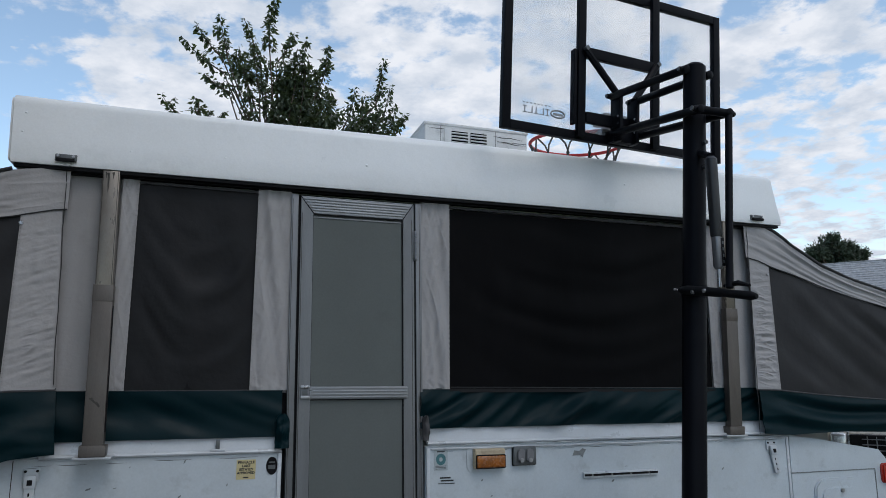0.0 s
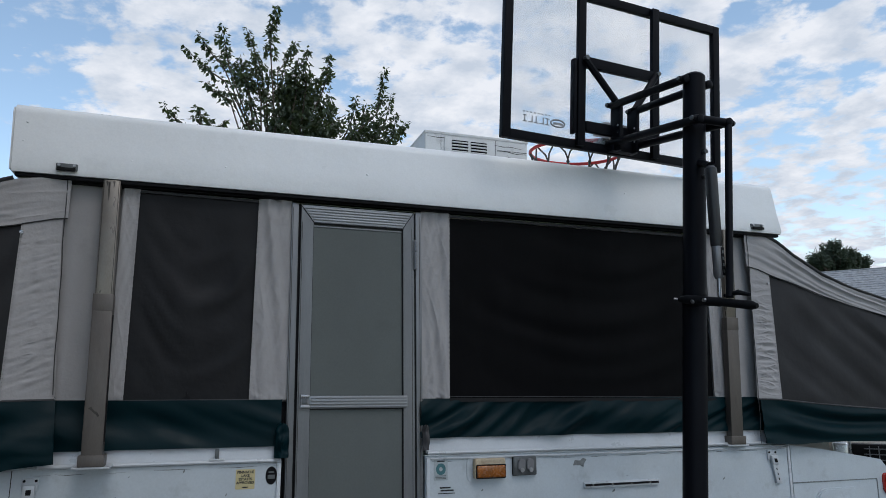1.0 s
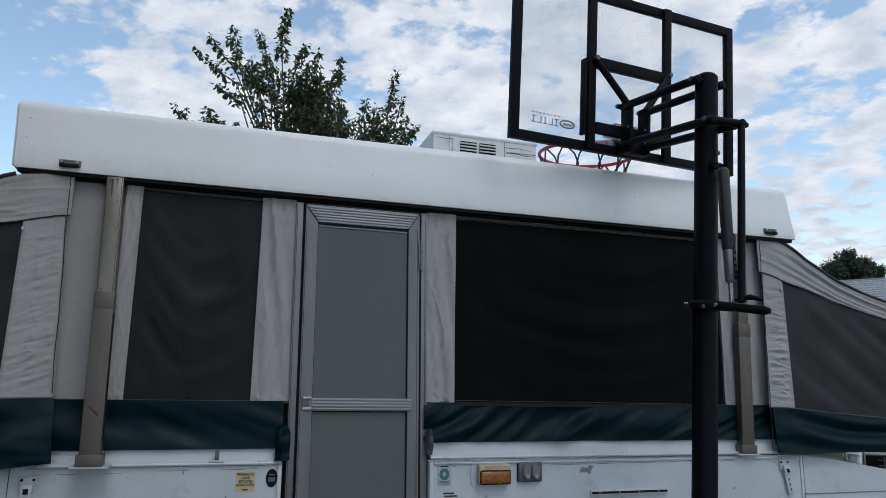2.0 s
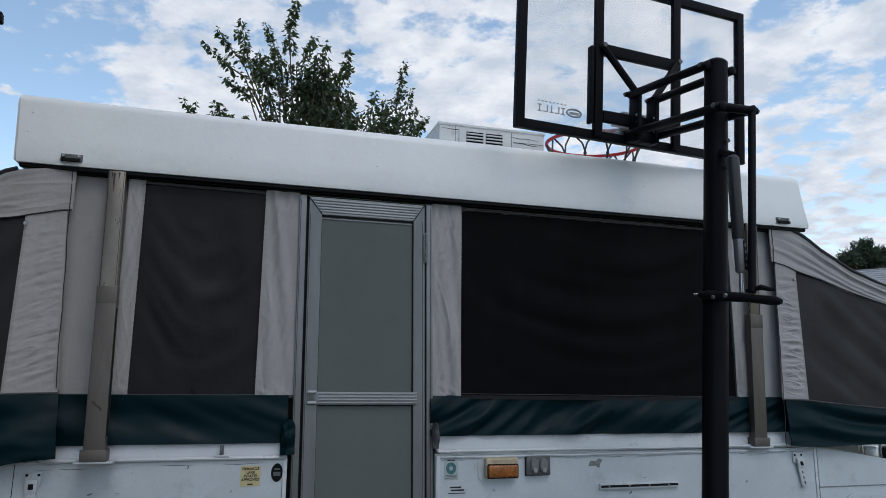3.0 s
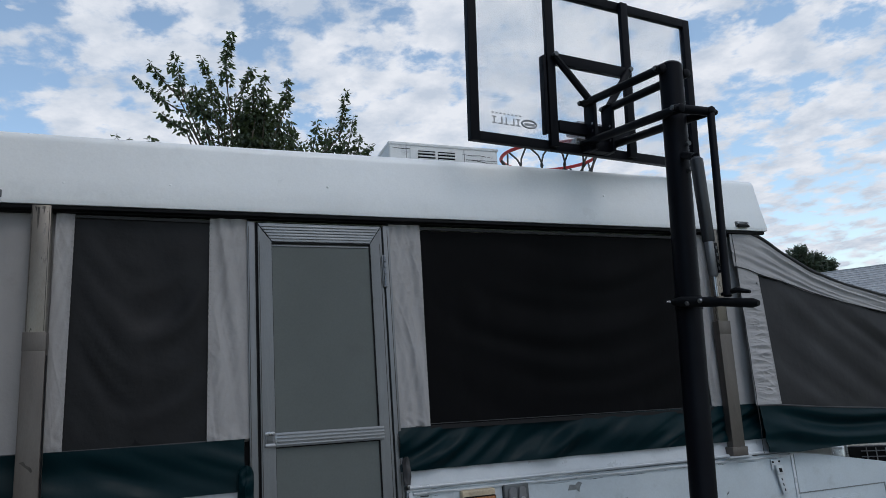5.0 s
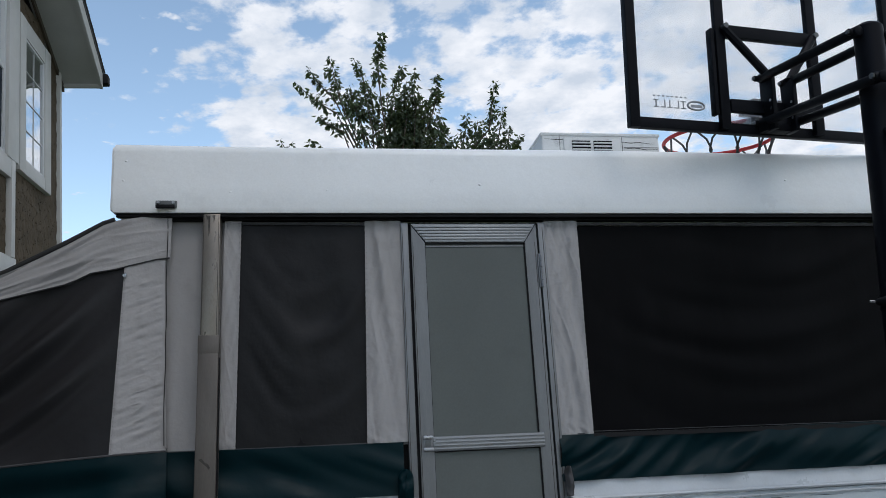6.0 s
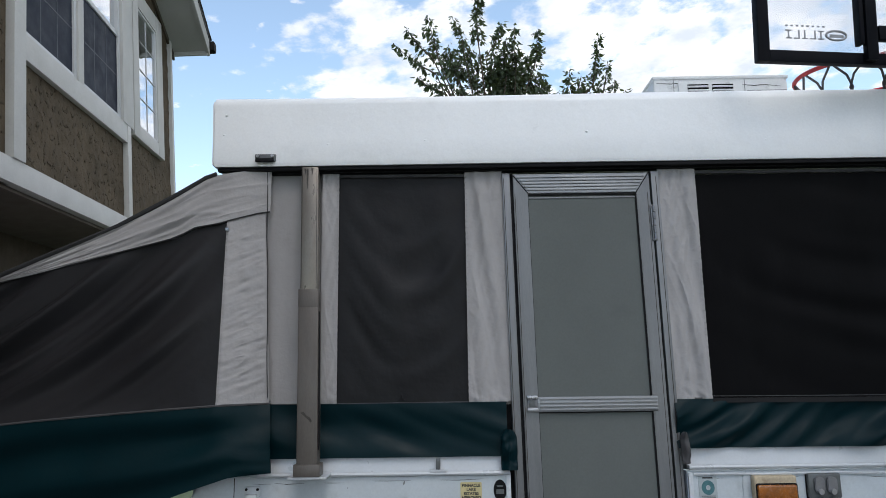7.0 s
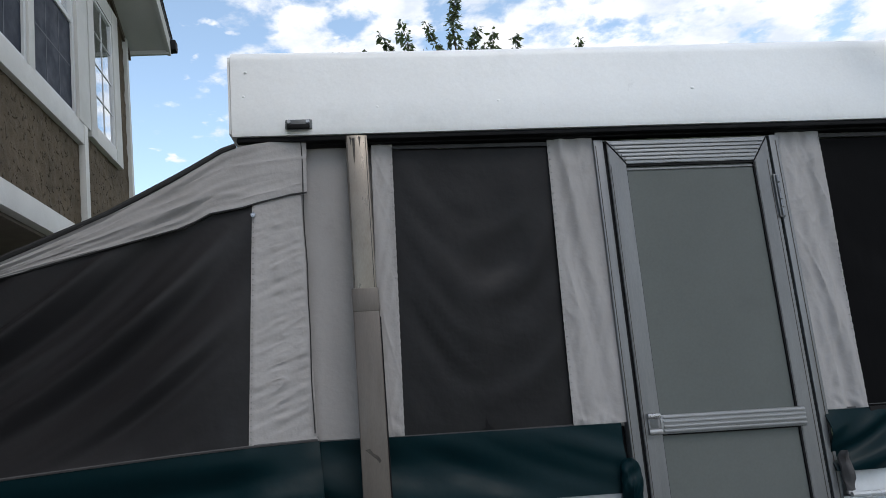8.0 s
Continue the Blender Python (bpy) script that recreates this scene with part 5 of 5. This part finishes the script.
part("corner_board", wbox(-1.645, -1.525, 0.0, 0.045, 2.470, 4.6), M_TRIM, house)
part("corner_board", wbox(-0.022, 0.048, 0.0, 0.040, 2.470, 3.16), M_TRIM, house)
part("corner_board", wbox(-0.105, 0.105, 0.0, 0.042, 3.160, 4.60), M_TRIM, house)
part("corner_board", wbox(1.165, 1.225, -0.05, 0.028, 2.30, EAVE + 0.05), M_TRIM, house)


def house_window(u0, u1, z0, z1, z_rail, cols, rows_low, rows_up, fly, g=0.0, f=0.032):
    """A sash window: frame, two sashes with muntins and glass."""
    w = part("window", wbox(u0, u1, g - 0.008, g - 0.003, z0, z1, 0), M_GLASS, house, "sash window in white vinyl", smooth=False)
    for a in ((u0, u0 + f, z0, z1), (u1 - f, u1, z0, z1)):
        part("frame", wbox(a[0], a[1], -0.10, 0.022 + g * 0.4, a[2], a[3]), M_VINYL, w)
    for z in (z0, z1 - f):
        part("frame", wbox(u0 + f, u1 - f, -0.099, 0.021 + g * 0.4, z, z + f), M_VINYL, w)
    if z_rail:
        part("meeting_rail", wbox(u0 + f, u1 - f, -0.055, 0.018, z_rail - 0.018, z_rail + 0.018), M_VINYL, w)
    if fly:
        part("blind", wbox(u0 + f, u1 - f, -0.150, -0.146, z0 + f, z1 - f, 0), M_FLY, w, "dark closed blind")
        mesh = part("insect_screen", wbox(u0 + f, u1 - f, 0.004, 0.007, z0 + f, z_rail - 0.018, 0), M_FLY, w, "dark insect screen")
    if fly:  # strips before the screen; the grid's dimness behind it is in their grey
        for k in range(1, cols):
            u = u0 + f + (u1 - u0 - 2 * f) * k / cols
            part("muntin", wbox(u - 0.005, u + 0.005, 0.0072, 0.0082, z0 + f, z_rail - 0.018, 0), M_GRID, w)
        z = (z0 + f + z_rail - 0.018) / 2
        part("muntin", wbox(u0 + f, u1 - f, 0.0073, 0.0081, z - 0.005, z + 0.005, 0), M_GRID, w)
    for lo, hi, n in ((z0 + f, z_rail - 0.018, rows_low), (z_rail + 0.018, z1 - f, rows_up)) if z_rail else ((z0 + f, z1 - f, rows_low),):
        for k in range(1, cols):
            u = u0 + f + (u1 - u0 - 2 * f) * k / cols
            part("muntin", wbox(u - 0.0032, u + 0.0032, g - (0.0025 if g else 0.018), g + (0.002 if g else -0.0095), lo, hi, 0.001), M_VINYL, w)
        for k in range(1, n):
            z = lo + (hi - lo) * k / n
            part("muntin", wbox(u0 + f, u1 - f, g - (0.0026 if g else 0.0185), g + (0.0021 if g else -0.010), z - 0.0032, z + 0.0032, 0.001), M_VINYL, w)
    return w


house_window(-1.525, -0.854, 3.165, 4.50, 3.80, 3, 2, 2, True)
house_window(-0.775, -0.105, 3.165, 4.50, 3.80, 3, 2, 2, True)
part("mullion_board", wbox(-0.854, -0.775, -0.08, 0.034, 3.165, 4.50), M_TRIM, house)
house_window(0.255, 0.720, 3.235, 4.22, None, 2, 4, 1, False, 0.022, 0.022)
for a in ((0.135, 0.258, 3.135, 4.36), (0.718, 0.872, 3.135, 4.36)):
    part("casing", wbox(a[0], a[1], -0.05, 0.040, a[2], a[3]), M_TRIM, house)
for z0, z1 in ((3.135, 3.240), (4.215, 4.36)):
    part("casing", wbox(0.258, 0.718, -0.05, 0.038, z0, z1), M_TRIM, house)

# gable rake with its soffit, fascia and shingle edge
LOW_U, OUT = 1.34, 0.31


def rake(o0, o1, dz0, dz1, u_end=LOW_U, u_far=-2.0, bevel=0.0):
    """A board that follows the gable slope, from o0 to o1 outwards."""
    b = bmesh.new()
    ring = []
    for u in (u_far, u_end):
        z = EAVE + RISE * (1.31 - u)
        ring.append([b.verts.new((o, u, z + dz)) for o, dz in ((o0, dz0), (o1, dz0), (o1, dz1), (o0, dz1))])
    for k in range(4):
        b.faces.new((ring[0][k], ring[0][(k + 1) % 4], ring[1][(k + 1) % 4], ring[1][k]))
    b.faces.new(ring[0][::-1])
    b.faces.new(ring[1])
    bmesh.ops.recalc_face_normals(b, faces=list(b.faces))
    if bevel:
        bmesh.ops.bevel(b, geom=list(b.edges), offset=bevel, segments=2, affect="EDGES")
    return b


part("soffit", rake(-0.03, OUT, 0.0, 0.02), M_SOFFIT, house, "grey painted soffit")
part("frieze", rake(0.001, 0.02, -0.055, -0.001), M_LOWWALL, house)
part("fascia", rake(OUT + 0.001, OUT + 0.03, -0.02, 0.14, LOW_U + 0.01, -2.0, 0.004), M_SOFFIT, house, "grey fascia board")
main_roof = part("roof", rake(-4.3, OUT + 0.035, 0.13, 0.16, LOW_U + 0.05), M_DARKSHINGLE, house, "dark shingle roof edge")
for k in range(24):
    u = LOW_U + 0.05 - 0.14 * k
    z = EAVE + RISE * (1.31 - u)
    part("shingle", box(-0.4, OUT + 0.045, u - 0.15, u, -0.006, 0.008, 0.002, 1, None, lambda c: Vector((c.x, c.y, EAVE + 0.168 + RISE * (1.31 - c.y) + c.z + 0.008 * (c.y - u + 0.15) / 0.15))), M_DARKSHINGLE, main_roof)
part("eave_return", box(-4.0, OUT + 0.02, LOW_U - 0.03, LOW_U, EAVE - 0.035, EAVE + 0.13, 0.004), M_SOFFIT, house)
part("gutter", box(-4.0, OUT + 0.075, LOW_U + 0.002, LOW_U + 0.10, EAVE + 0.02, EAVE + 0.115, 0.018, 2), M_DARK, house, "dark metal gutter end")
part("gable_far_slope", box(-4.2, OUT, -6.6, -2.0, 0.0, 0.04, 0, 1, None, lambda c: Vector((c.x, c.y, EAVE + RISE * 3.31 - RISE * (-2.0 - c.y) + c.z + 0.02))), M_DARKSHINGLE, house)
part("gable_wall", plate([(-2.0, 0), (0, 0), (0, 0.01), (-2, 0.01)], 0, 0.01), M_STUCCO, house).matrix_basis = pose(-2.0, -2.0, 4.3, 0, 0, 90)


# ---------------------------------------------------------------- trees
def leaf_quad(bm, p, d, side, length, width):
    """One pointed leaf of two folded halves."""
    n = d.cross(side).normalized()
    a, m, e = p, p + d * length * 0.45, p + d * length
    l, r = m + side * width * 0.5 + n * width * 0.18, m - side * width * 0.5 + n * width * 0.18
    va, vl, ve, vr, vm = (bm.verts.new(q) for q in (a, l, e, r, m))
    bm.faces.new((va, vm, vl))
    bm.faces.new((vl, vm, ve))
    bm.faces.new((va, vr, vm))
    bm.faces.new((vr, ve, vm))


def shoot_points(a, c, bend, rng):
    a, c = Vector(a), Vector(c)
    side = Vector((rng.uniform(-1, 1), rng.uniform(-1, 1), 0)) * bend
    return [a.lerp(c, t) + side * math.sin(math.pi * t) + Vector((0, 0, -bend * 0.6 * math.sin(math.pi * t))) for t in (k / 8 for k in range(9))]


def leafy(bm, pts, rng, count, spread, size, start=0.15):
    for _ in range(count):
        t = start + (1 - start) * rng.random() ** 0.8
        f = t * (len(pts) - 1)
        i = min(int(f), len(pts) - 2)
        p = pts[i].lerp(pts[i + 1], f - i)
        a = rng.uniform(0, 2 * math.pi)
        r = spread * (1.15 - 0.75 * t) * rng.random() ** 0.6
        p = p + Vector((math.cos(a) * r, math.sin(a) * r, rng.uniform(-0.03, 0.03)))
        d = Vector((math.cos(a) * 0.7, math.sin(a) * 0.7, rng.uniform(-1.6, 0.3))).normalized()
        side = d.cross(Vector((rng.uniform(-0.5, 0.5), rng.uniform(-0.5, 0.5), 1))).normalized()
        s = size * rng.uniform(0.7, 1.25)
        leaf_quad(bm, p, d, side, s, s * 0.60)


def cherry_tree():
    rng = random.Random(33)
    t = thing("cherry_tree", "leafy young tree with upright dark green shoots behind the camper", "tree", Matrix.Identity(4))
    foot = Vector((0.75, 5.7, lie(0.75, 5.7) - 0.1))
    fork = Vector((0.72, 5.7, 2.2))
    wood = tube([foot, foot.lerp(fork, 0.5) + Vector((0.04, 0.02, 0)), fork], [0.14, 0.11, 0.095], 12)
    crown = bmesh.new()

    def limb(a, c, r0, r1, bend):
        pts = shoot_points(a, c, bend, rng)
        tube(pts, [r0 + (r1 - r0) * k / 8 for k in range(9)], 6, wood)
        return pts

    # leading shoots, bare below and leafy towards the tip: foot x, z, tip x, z, leaves, spread
    shoots = ((-0.52, 4.14, -0.73, 4.41, 34, 0.050), (-0.02, 4.66, -0.51, 5.12, 62, 0.060), (-0.04, 4.80, -0.33, 5.20, 56, 0.058), (0.03, 4.78, -0.07, 5.37, 84, 0.085),
              (0.45, 4.88, 0.24, 5.48, 80, 0.070), (0.52, 4.90, 0.60, 5.61, 120, 0.085), (0.63, 4.92, 0.87, 5.34, 66, 0.065), (0.04, 4.46, -0.24, 4.70, 60, 0.085), (0.26, 4.70, 0.00, 5.02, 80, 0.110),
              (0.30, 4.16, 0.16, 4.98, 150, 0.120), (0.40, 4.40, 0.33, 5.00, 100, 0.100), (0.94, 4.60, 0.96, 5.07, 90, 0.090), (0.83, 4.55, 0.86, 4.97, 80, 0.090), (1.12, 4.50, 1.25, 5.09, 110, 0.085),
              (1.32, 4.10, 1.31, 4.61, 100, 0.095), (1.48, 4.10, 1.66, 4.67, 90, 0.090), (1.83, 4.30, 1.98, 4.94, 90, 0.075), (1.94, 4.15, 2.07, 4.64, 46, 0.060), (2.06, 4.02, 2.11, 4.37, 60, 0.070),
              (2.14, 4.00, 2.28, 4.30, 50, 0.060), (-0.32, 4.08, -0.36, 4.31, 40, 0.075), (-0.18, 4.06, -0.19, 4.28, 40, 0.080), (-0.12, 4.08, 0.00, 4.30, 36, 0.060), (1.69, 4.05, 1.82, 4.62, 100, 0.100),
              (0.48, 4.25, 0.54, 4.87, 130, 0.110), (1.22, 4.05, 1.16, 4.62, 110, 0.110), (0.62, 4.45, 0.72, 4.90, 110, 0.100))
    for x0, z0, x1, z1, n, spread in shoots:
        y = 5.65 + rng.uniform(-0.30, 0.30)
        base = Vector((x0, y, z0))
        root = Vector((0.62 + 0.12 * (x0 - 0.6), 5.68, 3.1 + 0.35 * rng.random()))
        limb(fork.lerp(root, 0.7), root, 0.034, 0.018, 0.03)
        limb(root, base, 0.014, 0.007, 0.07)
        pts = limb(base, (x1, y + rng.uniform(-0.1, 0.1), z1), 0.010, 0.003, 0.035)
        leafy(crown, pts, rng, int(n * 1.15), spread * 0.92, 0.068, 0.0)
        for _ in range(max(2, n // 22)):  # short side twigs
            p = pts[rng.randrange(1, 6)]
            q = p + Vector((rng.uniform(-0.10, 0.10), rng.uniform(-0.1, 0.1), rng.uniform(0.02, 0.10)))
            tw = limb(p, q, 0.004, 0.002, 0.01)
            leafy(crown, tw, rng, 13, 0.040, 0.057, 0.1)
    # the dense heart of the crown: x, z, half width, half height, leaves
    heart = ((0.83, 4.44, 0.19, 0.22, 620), (0.97, 4.22, 0.17, 0.20, 520), (0.69, 4.22, 0.16, 0.20, 480), (1.01, 4.60, 0.13, 0.18, 330), (0.76, 4.66, 0.14, 0.14, 240), (1.22, 4.38, 0.09, 0.14, 120),
             (1.30, 4.17, 0.11, 0.12, 150), (1.18, 4.08, 0.14, 0.10, 160), (1.62, 4.08, 0.14, 0.12, 170), (1.81, 4.22, 0.14, 0.16, 240), (2.00, 4.08, 0.12, 0.12, 150), (0.54, 4.20, 0.09, 0.16, 110),
             (0.26, 4.12, 0.11, 0.09, 90), (0.20, 4.80, 0.17, 0.13, 130), (0.08, 4.52, 0.13, 0.08, 50), (0.85, 3.95, 0.45, 0.20, 700), (1.70, 3.92, 0.40, 0.16, 420), (0.30, 3.95, 0.20, 0.12, 120))
    for x, z, w, h, n in heart:
        c = Vector((x, 5.68, z))
        limb(Vector((0.70 + 0.2 * (x - 0.7), 5.68, 3.3)), c, 0.020, 0.006, 0.05)
        for _ in range(n):
            a, b = rng.uniform(0, 2 * math.pi), rng.random() ** 0.5
            p = c + Vector((math.cos(a) * b * w, rng.uniform(-0.28, 0.28), math.sin(a) * b * h))
            d = Vector((rng.uniform(-0.8, 0.8), rng.uniform(-0.8, 0.8), rng.uniform(-1.6, 0.2))).normalized()
            leaf_quad(crown, p, d, d.cross(Vector((rng.uniform(-0.6, 0.6), rng.uniform(-0.6, 0.6), 1))).normalized(), 0.07 * rng.uniform(0.7, 1.2), 0.045)
    part("trunk", wood, M_BARK, t)
    part("crown", crown, M_LEAF, t, smooth=False)


cherry_tree()


def round_tree(x, y, lobes, seed):
    """A full shade tree far off: limbs, and uneven clumps of leaves round their ends. lobes: side, height, radius."""
    rng = random.Random(seed)
    t = thing("shade_tree", "dense uneven dark green tree behind the neighbouring roof", "tree", Matrix.Identity(4))
    foot = Vector((x, y, lie(x, y) - 0.1))
    fork = Vector((x, y, 2.0))
    wood = tube([foot, fork], [0.32, 0.22], 10)
    crown = bmesh.new()
    for dx, h, radius in lobes:
        for k in range(int(34 * radius) + 8):
            a, e = rng.uniform(0, 2 * math.pi), rng.uniform(-0.9, 1.5)
            r = radius * rng.uniform(0.25, 1.0)
            c = Vector((x + dx + r * math.cos(a) * math.cos(e), y + r * math.sin(a) * math.cos(e), h + r * math.sin(e) * 0.9))
            tube(shoot_points(fork, c, 0.2, rng), [0.08 * (1 - i / 9) + 0.01 for i in range(9)], 5, wood)
            size = rng.uniform(0.16, 0.36)
            for _ in range(150):
                d = Vector((rng.gauss(0, 1), rng.gauss(0, 1), rng.gauss(0, 0.8))).normalized()
                leaf_quad(crown, c + d * size * rng.random() ** 0.5, d, d.orthogonal().normalized(), rng.uniform(0.09, 0.17), 0.09)
    part("trunk", wood, M_BARK, t)
    part("crown", crown, M_FARLEAF, t, smooth=False)


round_tree(27.6, 22.2, ((0.0, 4.30, 0.78), (-0.90, 4.15, 0.36), (0.85, 4.10, 0.50), (1.60, 3.95, 0.34), (-0.1, 3.2, 0.9), (1.2, 3.4, 0.6)), 7)

# ---------------------------------------------------------------- the neighbouring house beyond
far = thing("neighbour_house", "low neighbouring house with a grey shingle roof", "house", pose(22.3, 15.5, -0.35, 0, 0, -48))
part("wall", box(-7, 7, -3.2, 3.2, -0.5, 2.35, 0.01), M_SIDING, far)


def slope(side):
    return box(-7.4, 7.4, 0, 3.8, 0, 0.06, 0, 1, None, lambda c: Vector((c.x, side * (3.8 - c.y), 2.20 + c.y * 0.33 + c.z)))


far_roof = part("roof", slope(-1), M_SHINGLE, far, "grey shingle roof")
part("far_slope", slope(1), M_SHINGLE, far_roof)
for j in range(14):
    b = bmesh.new()
    y0 = j * 0.27
    box(-7.4, 7.4, y0, y0 + 0.28, 0, 0.03, 0, 1, b, lambda c: Vector((c.x, -(3.8 - c.y), 2.275 + c.y * 0.33 + c.z * (1 - (c.y - y0) / 0.4))))
    part("shingle_course", b, M_SHINGLE, far_roof)
part("gutter", box(-7.4, 7.4, -3.92, -3.80, 2.12, 2.24, 0.02), M_TRIM, far)
part("ridge_cap", box(-7.42, 7.42, -0.12, 0.12, 3.50, 3.56, 0.02), M_SHINGLE, far_roof)
w = part("window", box(-1.0, 0.6, -3.23, -3.19, 0.9, 2.0, 0), M_ROOM, far)
part("frame", box(-1.06, 0.66, -3.26, -3.21, 0.84, 0.9, 0.005), M_VINYL, w)
part("frame", box(-1.06, 0.66, -3.26, -3.21, 2.0, 2.06, 0.005), M_VINYL, w)

# ---------------------------------------------------------------- a car parked beyond the camper
car = thing("parked_car", "tan car with a black grille parked beyond the camper", "car", DRIVE @ pose(4.85, 0.80, 0.03, 0, 0, 45))


def car_shell(prof, half, mat, name, parent, bevel=0.05):
    b = plate(prof, -half, half)
    bmesh.ops.bevel(b, geom=list(b.edges), offset=bevel, segments=3, affect="EDGES", clamp_overlap=True)
    return part(name, b, mat, parent)


# local x along the car (front at -x end), y across
car_shell([(0, 0.28), (4.2, 0.28), (4.3, 0.9), (1.25, 0.93), (0.05, 0.84), (-0.08, 0.55)], 0.86, M_CARPAINT, "body", car, 0.06)
car_shell([(1.2, 0.9), (4.1, 0.9), (3.6, 1.42), (1.95, 1.42)], 0.74, M_DARK, "cabin", car, 0.08)
part("grille", box(-0.115, -0.02, -0.575, 0.575, 0.60, 0.78, 0.01), M_DARK, car, "black mesh grille")
for k in range(4):
    part("grille_bar", box(-0.125, -0.105, -0.5, 0.5, 0.625 + k * 0.04, 0.632 + k * 0.04, 0.002), M_GREYMETAL, car)
for k in range(17):
    part("grille_bar", box(-0.127, -0.110, -0.5 + k * 0.06, -0.494 + k * 0.06, 0.61, 0.77, 0), M_GREYMETAL, car)
for s in (-1, 1):
    lamp_ = part("headlight", box(-0.11, 0.10, s * 0.65 - 0.055, s * 0.65 + 0.055, 0.62, 0.79, 0.025, 3), M_HEADLAMP, car, "clear headlight")
    part("trim", box(-0.085, 0.0, s * 0.585 - 0.008, s * 0.585 + 0.008, 0.61, 0.80, 0.004), M_CHROME, lamp_)
    for x in (0.75, 3.4):
        wheel = part("wheel", tube([(x, s * 0.70, 0.31), (x, s * 0.72, 0.31), (x, s * 0.86, 0.31), (x, s * 0.88, 0.31)], [0.28, 0.31, 0.31, 0.28], 24), M_TYRE, car)
        part("hub", tube([(x, s * 0.85, 0.31), (x, s * 0.89, 0.31)], [0.19, 0.17], 18), M_CHROME, wheel)
